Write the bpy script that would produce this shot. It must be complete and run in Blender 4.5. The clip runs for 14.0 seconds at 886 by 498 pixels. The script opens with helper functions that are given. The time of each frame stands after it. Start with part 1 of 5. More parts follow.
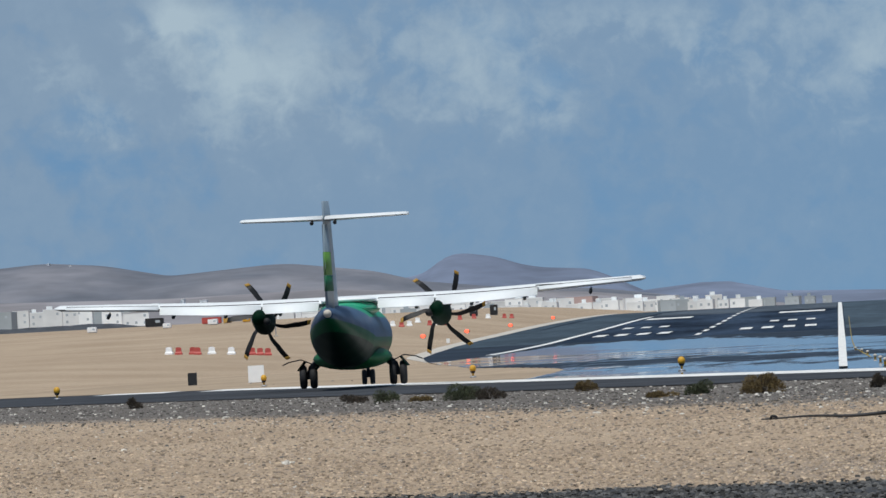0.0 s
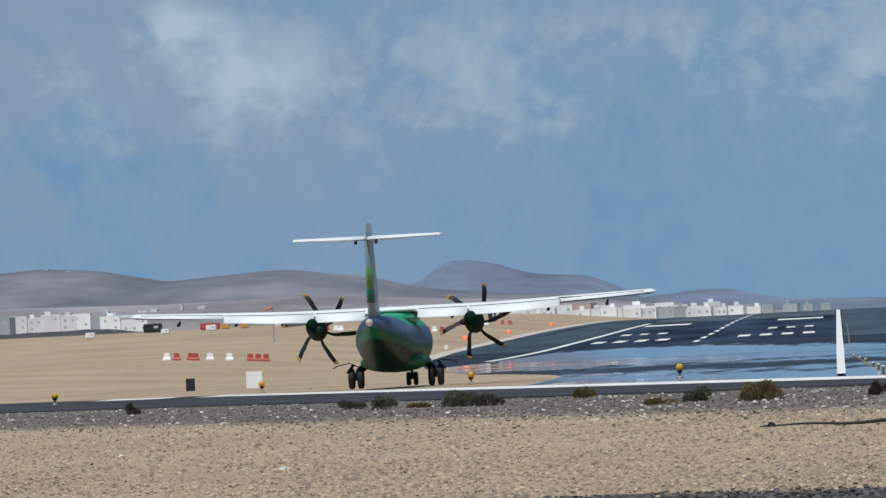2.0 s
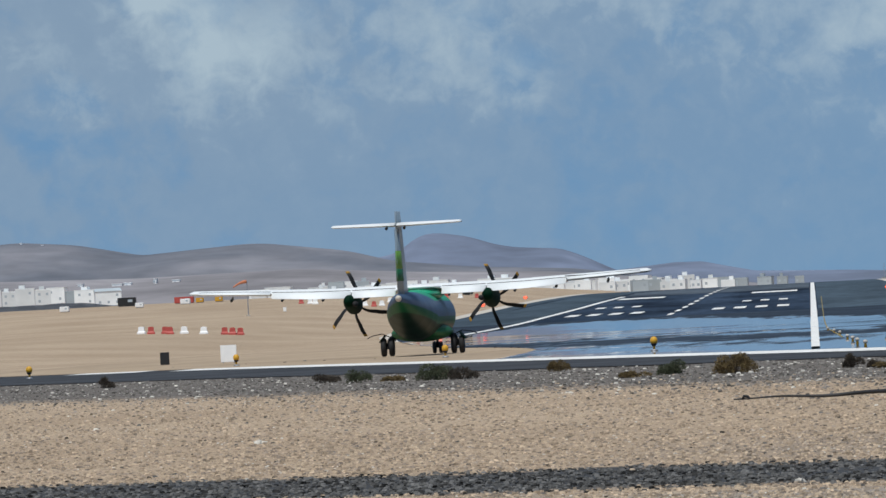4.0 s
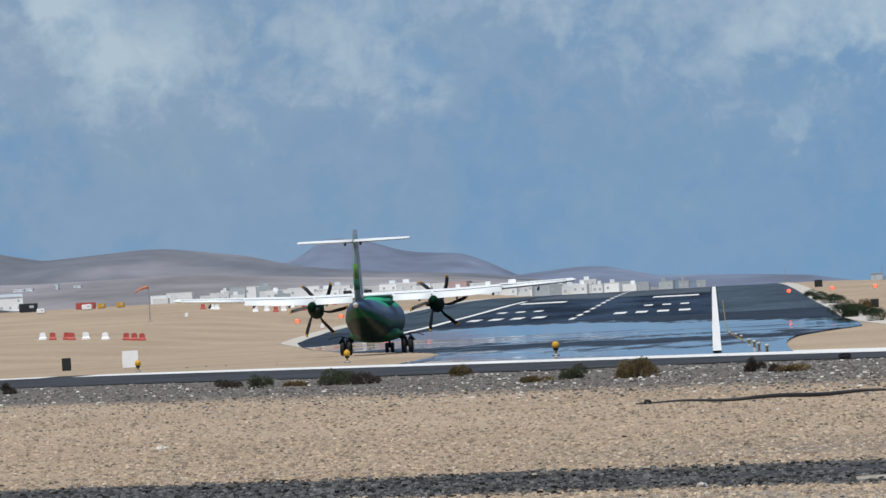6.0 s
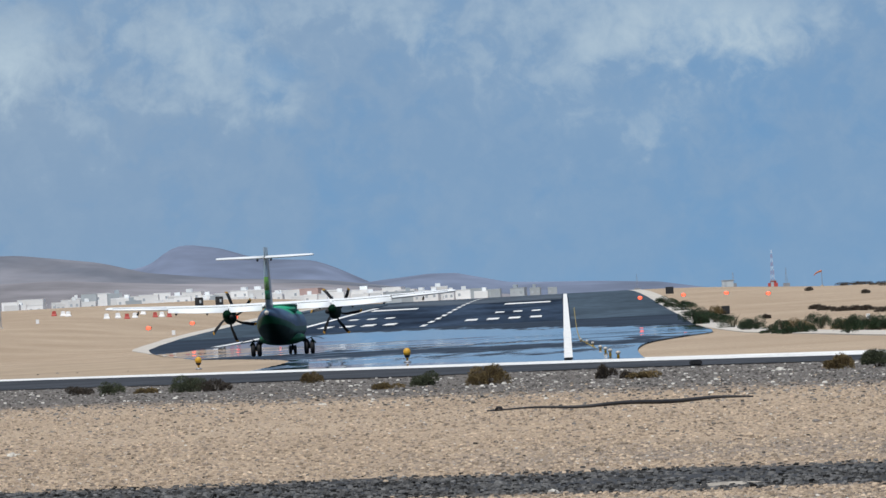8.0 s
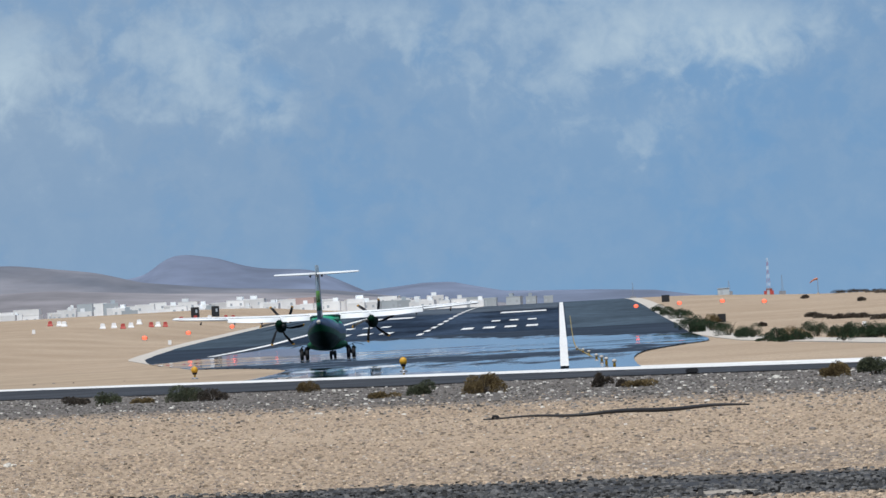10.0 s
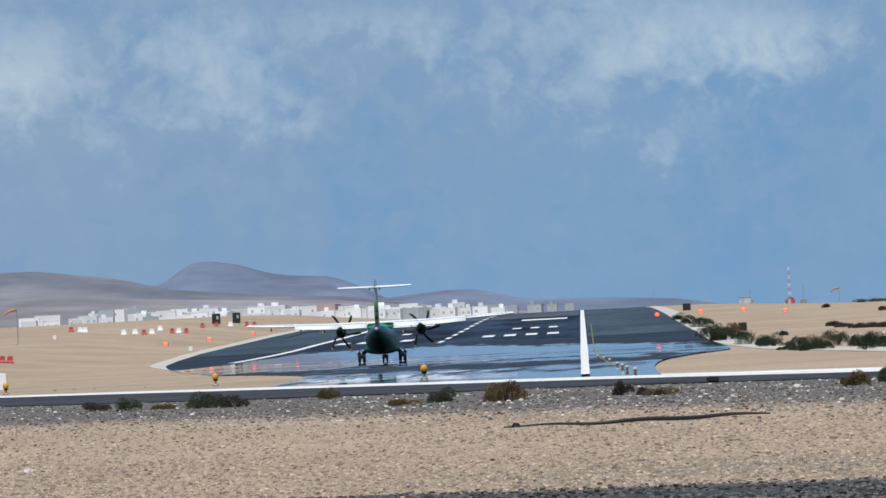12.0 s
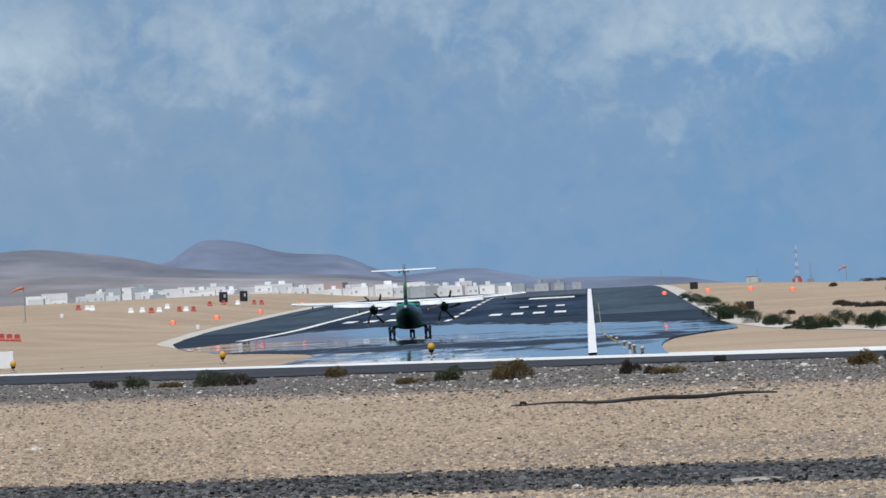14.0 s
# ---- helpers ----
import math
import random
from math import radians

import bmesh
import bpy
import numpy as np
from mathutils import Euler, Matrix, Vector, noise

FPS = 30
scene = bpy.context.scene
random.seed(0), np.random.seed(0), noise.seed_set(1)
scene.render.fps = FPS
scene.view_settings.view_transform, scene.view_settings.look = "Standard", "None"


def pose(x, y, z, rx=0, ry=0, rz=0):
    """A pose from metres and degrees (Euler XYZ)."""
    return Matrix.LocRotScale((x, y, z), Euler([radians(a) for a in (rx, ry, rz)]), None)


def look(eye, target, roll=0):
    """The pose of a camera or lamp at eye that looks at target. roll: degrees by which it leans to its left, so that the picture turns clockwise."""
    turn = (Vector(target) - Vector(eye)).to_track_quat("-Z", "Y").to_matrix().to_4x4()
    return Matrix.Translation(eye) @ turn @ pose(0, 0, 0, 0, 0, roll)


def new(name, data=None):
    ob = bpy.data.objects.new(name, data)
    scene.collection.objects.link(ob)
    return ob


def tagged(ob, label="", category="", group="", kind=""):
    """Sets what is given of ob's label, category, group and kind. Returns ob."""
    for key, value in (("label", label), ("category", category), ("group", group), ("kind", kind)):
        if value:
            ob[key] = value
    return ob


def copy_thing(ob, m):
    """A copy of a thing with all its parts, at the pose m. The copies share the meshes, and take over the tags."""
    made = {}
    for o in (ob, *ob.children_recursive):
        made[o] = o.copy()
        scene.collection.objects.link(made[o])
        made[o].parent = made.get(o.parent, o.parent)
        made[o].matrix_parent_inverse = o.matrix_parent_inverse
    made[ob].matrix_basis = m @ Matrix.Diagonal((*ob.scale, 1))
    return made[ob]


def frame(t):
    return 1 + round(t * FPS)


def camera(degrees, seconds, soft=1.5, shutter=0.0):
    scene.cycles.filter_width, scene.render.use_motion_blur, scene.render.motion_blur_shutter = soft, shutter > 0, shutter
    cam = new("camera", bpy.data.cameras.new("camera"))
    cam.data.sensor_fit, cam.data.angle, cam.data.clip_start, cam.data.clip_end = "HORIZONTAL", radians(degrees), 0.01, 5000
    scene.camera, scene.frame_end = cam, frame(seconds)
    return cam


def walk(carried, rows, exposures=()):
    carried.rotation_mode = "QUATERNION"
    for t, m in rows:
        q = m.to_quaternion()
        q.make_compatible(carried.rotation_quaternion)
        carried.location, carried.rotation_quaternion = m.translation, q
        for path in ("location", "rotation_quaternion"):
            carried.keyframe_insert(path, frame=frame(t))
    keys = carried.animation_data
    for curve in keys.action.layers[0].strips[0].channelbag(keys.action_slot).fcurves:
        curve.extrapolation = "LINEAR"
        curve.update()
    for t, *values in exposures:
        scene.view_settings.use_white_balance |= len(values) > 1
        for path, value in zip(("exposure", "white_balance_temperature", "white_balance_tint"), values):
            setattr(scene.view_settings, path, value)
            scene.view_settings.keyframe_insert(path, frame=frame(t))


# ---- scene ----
EYE = 1.72           # a person's eye above the flat sand
F = 12000.0          # metres of distance per metre seen as one unit of the far view
cam = camera(7.477, 14.0, soft=1.5)


def aim(t, turn, lift, lean):
    a, e = radians(turn), radians(lift)
    eye = (0, 0, EYE)
    return t, look(eye, (1000 * math.sin(a) * math.cos(e), 1000 * math.cos(a) * math.cos(e), EYE + 1000 * math.sin(e)), -lean)


# seconds, turn to the right of the runway's side stripe, lift above level, lean
PATH = [
    (0.0, -3.3213, 0.8208, 3.05), (0.5, -3.1482, 0.8331, 3.14), (1.0, -3.0315, 0.8747, 3.16), (1.5, -3.1931, 0.9238, 3.16),
    (2.0, -3.305, 0.8741, 2.90), (2.5, -3.3492, 0.7808, 2.76), (3.0, -3.1733, 0.677, 2.90), (3.2, -3.1524, 0.6666, 2.95),
    (5.3, -2.7919, 0.6006, 2.90), (5.5, -2.5651, 0.6036, 2.99), (6.0, -2.2661, 0.6365, 3.12), (6.5, -1.9615, 0.6884, 3.19),
    (7.0, -1.188, 0.7111, 3.24), (7.5, -0.8306, 0.6388, 3.10), (7.7, -0.9604, 0.6195, 3.05), (9.8, -0.9435, 0.7135, 3.38),
    (10.0, -0.9699, 0.6996, 3.30), (10.5, -0.9512, 0.7811, 3.40), (11.0, -0.9411, 0.815, 3.25), (11.5, -0.9236, 0.8092, 3.20),
    (12.0, -1.1462, 0.7724, 3.05), (12.5, -1.2751, 0.6698, 2.90), (13.0, -1.2446, 0.6273, 3.03), (13.5, -1.2151, 0.6028, 3.01),
    (14.0, -1.217, 0.5942, 3.0)]
walk(cam, [aim(*row) for row in PATH], exposures=[(0.0, -0.20, 6260, 6), (3.0, -0.20, 6260, 6), (5.5, -0.12, 6260, 7), (7.5, -0.03, 6260, 8), (11.0, 0.0, 6150, 8), (14.0, -0.08, 6120, 8)])

# ---- sky and sun ----
SUN_EL, SUN_AZ = radians(66), radians(197)     # azimuth clockwise from +Y: high, behind the camera's left shoulder
sun = new("sun", bpy.data.lights.new("sun", "SUN"))
sun.data.energy, sun.data.angle, sun.data.color = 3.4, radians(0.53), (1.0, 0.95, 0.87)
sun.matrix_world = look((0, 0, 60), (-math.sin(SUN_AZ) * math.cos(SUN_EL), -math.cos(SUN_AZ) * math.cos(SUN_EL), 60 - math.sin(SUN_EL)))

world = bpy.data.worlds.new("sky")
scene.world = world
world.use_nodes = True
wt = world.node_tree
wt.nodes.clear()


def wnode(kind, **kw):
    n = wt.nodes.new(kind)
    for k, v in kw.items():
        n.inputs[k].default_value = v
    return n


def wmath(op, a, b=None, clamp=False):
    n = wt.nodes.new("ShaderNodeMath")
    n.operation, n.use_clamp = op, clamp
    for i, v in enumerate((a, b)):
        if v is None:
            continue
        if isinstance(v, (int, float)):
            n.inputs[i].default_value = v
        else:
            wt.links.new(v, n.inputs[i])
    return n.outputs[0]


def wmix(fac, a, b):
    n = wt.nodes.new("ShaderNodeMix")
    n.data_type = "RGBA"
    for sock, v in ((n.inputs[0], fac), (n.inputs[6], a), (n.inputs[7], b)):
        if isinstance(v, (int, float, tuple)):
            sock.default_value = v
        else:
            wt.links.new(v, sock)
    return n.outputs[2]


coord = wt.nodes.new("ShaderNodeTexCoord")
sep = wt.nodes.new("ShaderNodeSeparateXYZ")
wt.links.new(coord.outputs["Generated"], sep.inputs[0])
az = wmath("MULTIPLY", wmath("ARCTAN2", sep.outputs[0], sep.outputs[1]), 100.0)      # hundredths of a radian
el = wmath("MULTIPLY", wmath("ARCSINE", sep.outputs[2]), 100.0)
comb = wt.nodes.new("ShaderNodeCombineXYZ")
wt.links.new(az, comb.inputs[0])
wt.links.new(el, comb.inputs[1])


def wnoise(scale, detail, rough, seed, twist=0.0):
    n = wnode("ShaderNodeTexNoise", Scale=scale, Detail=detail, Roughness=rough, Distortion=twist)
    m = wt.nodes.new("ShaderNodeMapping")
    m.inputs["Location"].default_value = (seed, seed * 0.37, seed * 0.11)
    wt.links.new(comb.outputs[0], m.inputs[0])
    wt.links.new(m.outputs[0], n.inputs["Vector"])
    return n.outputs["Fac"]


big, fine, broad, wisp = wnoise(0.9, 6, 0.5, 3.0, 0.3), wnoise(1.9, 6, 0.55, 11.0, 0.35), wnoise(0.30, 6, 0.55, 7.0, 0.3), wnoise(5.5, 6, 0.6, 19.0, 0.2)
# cumulus heads that stand over the plain: azimuth, elevation (hundredths of a radian), half width, half height, weight
PUFFS = [(-9.4, 4.89, 0.62, 0.38, 1.0), (-9.81, 5.12, 0.38, 0.21, 0.8), (-8.85, 4.27, 0.46, 0.5, 0.8), (-7.75, 4.47, 0.54, 0.46, 0.85), (-8.28, 3.99, 0.67, 0.33, 0.6),
         (-4.99, 4.61, 0.75, 0.46, 0.65), (-5.37, 3.84, 0.5, 0.46, 0.55), (-11.26, 4.4, 0.42, 0.33, 0.55), (-10.84, 3.67, 0.54, 0.29, 0.5), (-8.82, 3.31, 0.46, 0.29, 0.45),
         (-4.33, 3.55, 0.44, 0.33, 0.6), (-6.81, 3.33, 0.58, 0.46, 0.4), (-6.41, 4.64, 0.58, 0.5, 0.35), (-3.13, 4.75, 0.67, 0.25, 0.6), (0.66, 3.82, 0.29, 0.25, 0.65),
         (1.93, 4.17, 1.0, 0.42, 0.95), (0.9, 4.8, 1.5, 0.4, 0.5), (-1.0, 4.1, 0.9, 0.5, 0.4), (2.74, 3.79, 0.5, 0.38, 0.65), (1.27, 2.79, 0.62, 0.29, 0.5), (-2.06, 4.5, 0.29, 0.38, 0.5), (3.52, 4.25, 0.75, 0.33, 0.6), (-0.03, 3.36, 0.5, 0.38, 0.35)]
total = None
wob_x = wmath("ADD", az, wmath("MULTIPLY", wmath("SUBTRACT", big, 0.5), 1.5))
wob_y = wmath("ADD", el, wmath("MULTIPLY", wmath("SUBTRACT", fine, 0.5), 0.9))
for a, e, wa, we, k in PUFFS:
    dx = wmath("DIVIDE", wmath("SUBTRACT", wob_x, a), wa)
    dy = wmath("DIVIDE", wmath("SUBTRACT", wob_y, e), we)
    r2 = wmath("ADD", wmath("MULTIPLY", dx, dx), wmath("MULTIPLY", dy, dy))
    g = wmath("MULTIPLY", wmath("EXPONENT", wmath("MULTIPLY", r2, -0.55)), k)
    total = g if total is None else wmath("ADD", total, g)
ragged = wmath("ADD", wmath("MULTIPLY", wmath("SUBTRACT", fine, 0.5), 1.7), wmath("MULTIPLY", wmath("SUBTRACT", wisp, 0.5), 0.65))
head = wmath("MULTIPLY", wmath("SUBTRACT", wmath("ADD", wmath("MULTIPLY", total, 0.85), wmath("MULTIPLY", ragged, 0.75)), 0.25), 0.75, clamp=True)
veil = wmath("MULTIPLY", total, wmath("ADD", wmath("MULTIPLY", fine, 0.9), 0.05), clamp=True)
puff = wmath("ADD", wmath("MULTIPLY", head, 0.9), wmath("MULTIPLY", veil, 0.50), clamp=True)
rise = wmath("DIVIDE", el, 4.6, clamp=True)
lump = wmath("ADD", wmath("ADD", wmath("MULTIPLY", broad, 0.6), wmath("MULTIPLY", big, 0.5)), wmath("MULTIPLY", fine, 0.35))
bank = wmath("MULTIPLY", wmath("SUBTRACT", lump, 0.60), 4.2)
bank = wmath("ADD", bank, 0.5, clamp=True)
west = wmath("ADD", wmath("MULTIPLY", wmath("DIVIDE", wmath("SUBTRACT", 1.0, az), 9.0, clamp=True), 0.42), 0.42)
low = wmix(rise, (0.188, 0.342, 0.545, 1), (0.165, 0.310, 0.515, 1))
low = wmix(wmath("MULTIPLY", wmath("MULTIPLY", bank, west), wmath("ADD", wmath("MULTIPLY", rise, 0.45), 0.65)), low, (0.272, 0.366, 0.49, 1))
mottle = wmath("MULTIPLY", wmath("SUBTRACT", wmath("ADD", wmath("MULTIPLY", fine, 1.1), wmath("MULTIPLY", wisp, 0.5)), 0.72), 1.6, clamp=True)
low = wmix(wmath("MULTIPLY", mottle, wmath("ADD", wmath("MULTIPLY", rise, 0.55), 0.15)), low, (0.33, 0.43, 0.55, 1))
low = wmix(puff, low, (0.46, 0.56, 0.645, 1))
nish = wt.nodes.new("ShaderNodeTexSky")
nish.sky_type, nish.sun_disc, nish.sun_elevation, nish.sun_rotation = "NISHITA", False, SUN_EL, SUN_AZ
high = wt.nodes.new("ShaderNodeVectorMath")
high.operation = "SCALE"
high.inputs["Scale"].default_value = 0.095
wt.links.new(nish.outputs[0], high.inputs[0])
blend = wmath("DIVIDE", wmath("SUBTRACT", el, 8.0), 14.0, clamp=True)
allsky = wmix(blend, low, high.outputs[0])
bg = wnode("ShaderNodeBackground", Strength=1.0)
wt.links.new(allsky, bg.inputs["Color"])
wout = wt.nodes.new("ShaderNodeOutputWorld")
wt.links.new(bg.outputs[0], wout.inputs[0])


# ---- materials ----
def material(name, base, rough=0.8, metal=0.0, vary=0.15, scale=1.0, fine=0.0, bump=0.0, bump_scale=None, stretch=(1, 1, 1), spots=None, random=0.0, second=None, emit=0.0, spec=0.5):
    """A surface with broad patches, fine grain and relief; sizes in metres through scale (patches per metre)."""
    m = bpy.data.materials.new(name)
    m.use_nodes = True
    nt = m.node_tree
    b = nt.nodes["Principled BSDF"]
    b.inputs["Roughness"].default_value, b.inputs["Metallic"].default_value = rough, metal
    b.inputs["Specular IOR Level"].default_value = spec
    geo = nt.nodes.new("ShaderNodeTexCoord")
    mp = nt.nodes.new("ShaderNodeMapping")
    mp.inputs["Scale"].default_value = stretch
    nt.links.new(geo.outputs["Object"], mp.inputs[0])

    def tex(s, d=4.0):
        n = nt.nodes.new("ShaderNodeTexNoise")
        n.inputs["Scale"].default_value, n.inputs["Detail"].default_value = s, d
        nt.links.new(mp.outputs[0], n.inputs["Vector"])
        return n.outputs["Fac"]

    def ramp(fac, lo, hi, c0, c1):
        r = nt.nodes.new("ShaderNodeValToRGB")
        r.color_ramp.elements[0].position, r.color_ramp.elements[1].position = lo, hi
        r.color_ramp.elements[0].color, r.color_ramp.elements[1].color = c0, c1
        nt.links.new(fac, r.inputs[0])
        return r.outputs[0]

    def mix(fac, a, c, mode="MIX"):
        n = nt.nodes.new("ShaderNodeMix")
        n.data_type, n.blend_type = "RGBA", mode
        for sock, v in ((n.inputs[0], fac), (n.inputs[6], a), (n.inputs[7], c)):
            if isinstance(v, (int, float, tuple)):
                sock.default_value = v
            else:
                nt.links.new(v, sock)
        return n.outputs[2]

    def tone(k):
        return tuple(min(1.0, c * k) for c in base) + (1,)

    second = tuple(second) + (1,) if second else tone(1 + vary)
    col = ramp(tex(scale), 0.35, 0.65, tone(1 - vary), second)
    if fine:
        g = ramp(tex(scale * 9 if not spots else spots, 6.0), 0.3, 0.7, (1 - fine,) * 3 + (1,), (1 + fine,) * 3 + (1,))
        col = mix(1.0, col, g, "MULTIPLY")
    if random:
        oi = nt.nodes.new("ShaderNodeObjectInfo")
        gi = nt.nodes.new("ShaderNodeNewGeometry")
        su = nt.nodes.new("ShaderNodeMath")
        su.operation = "ADD"
        nt.links.new(oi.outputs["Random"], su.inputs[0])
        nt.links.new(gi.outputs["Random Per Island"], su.inputs[1])
        fr = nt.nodes.new("ShaderNodeMath")
        fr.operation = "FRACT"
        nt.links.new(su.outputs[0], fr.inputs[0])
        col = mix(1.0, col, ramp(fr.outputs[0], 0, 1, (1 - random,) * 3 + (1,), (1 + random,) * 3 + (1,)), "MULTIPLY")
    nt.links.new(col, b.inputs["Base Color"])
    if bump:
        bp = nt.nodes.new("ShaderNodeBump")
        bp.inputs["Strength"].default_value, bp.inputs["Distance"].default_value = 1.0, bump
        nt.links.new(tex(bump_scale or scale * 6, 5.0), bp.inputs["Height"])
        nt.links.new(bp.outputs[0], b.inputs["Normal"])
    if emit:
        b.inputs["Emission Strength"].default_value = emit
        b.inputs["Emission Color"].default_value = tuple(base) + (1,)
    return m


def heat_bands(m):
    """A mirage put into the gloss: the hot asphalt shines like water up to a slanting, ragged line; dull bands across
    it stand for dark reflections.
    """
    nt = m.node_tree
    b = nt.nodes["Principled BSDF"]
    geo = nt.nodes.new("ShaderNodeNewGeometry")
    sp = nt.nodes.new("ShaderNodeSeparateXYZ")
    nt.links.new(geo.outputs["Position"], sp.inputs[0])
    x, y = sp.outputs[0], sp.outputs[1]

    def op(kind, p, q, clamp=False):
        nd = nt.nodes.new("ShaderNodeMath")
        nd.operation, nd.use_clamp = kind, clamp
        for i, v in enumerate((p, q)):
            if isinstance(v, (int, float)):
                nd.inputs[i].default_value = v
            else:
                nt.links.new(v, nd.inputs[i])
        return nd.outputs[0]

    def streak(sx, sy, detail):
        mp = nt.nodes.new("ShaderNodeMapping")
        mp.inputs["Scale"].default_value = (sx, sy, 0)
        nt.links.new(geo.outputs["Position"], mp.inputs[0])
        n = nt.nodes.new("ShaderNodeTexNoise")
        n.inputs["Scale"].default_value, n.inputs["Detail"].default_value = 1.0, detail
        nt.links.new(mp.outputs[0], n.inputs["Vector"])
        return op("SUBTRACT", n.outputs["Fac"], 0.5)

    coarse, small = streak(0.10, 0.012, 3), streak(0.45, 0.03, 4)
    line = op("SUBTRACT", 985.0, op("MULTIPLY", op("MAXIMUM", op("ADD", x, 20.0), 0.0), 5.8))
    line = op("SUBTRACT", line, op("MULTIPLY", op("DIVIDE", op("SUBTRACT", -40.0, x), 5.0, True), 215.0))
    line = op("ADD", line, op("ADD", op("MULTIPLY", coarse, 170.0), op("MULTIPLY", small, 130.0)))
    wet = op("DIVIDE", op("SUBTRACT", line, y), 25.0, True)
    away = op("DIVIDE", op("ABSOLUTE", op("SUBTRACT", y, op("SUBTRACT", 415.0, op("MULTIPLY", x, 2.2))), 0.0), 105.0)
    dry = op("MULTIPLY", op("SUBTRACT", op("ADD", op("ADD", op("MULTIPLY", coarse, 2.6), op("MULTIPLY", small, 2.6)), 0.85), away), 2.0, True)
    wet = op("MULTIPLY", wet, op("SUBTRACT", 1.0, op("MULTIPLY", dry, 0.9)))

    def between(lo, hi, sock):
        nd = nt.nodes.new("ShaderNodeMapRange")
        nt.links.new(wet, nd.inputs[0])
        nd.inputs[3].default_value, nd.inputs[4].default_value = lo, hi
        nt.links.new(nd.outputs[0], sock)

    between(0.7, 0.022, b.inputs["Roughness"])
    between(0.06, 0.5, b.inputs["Specular IOR Level"])


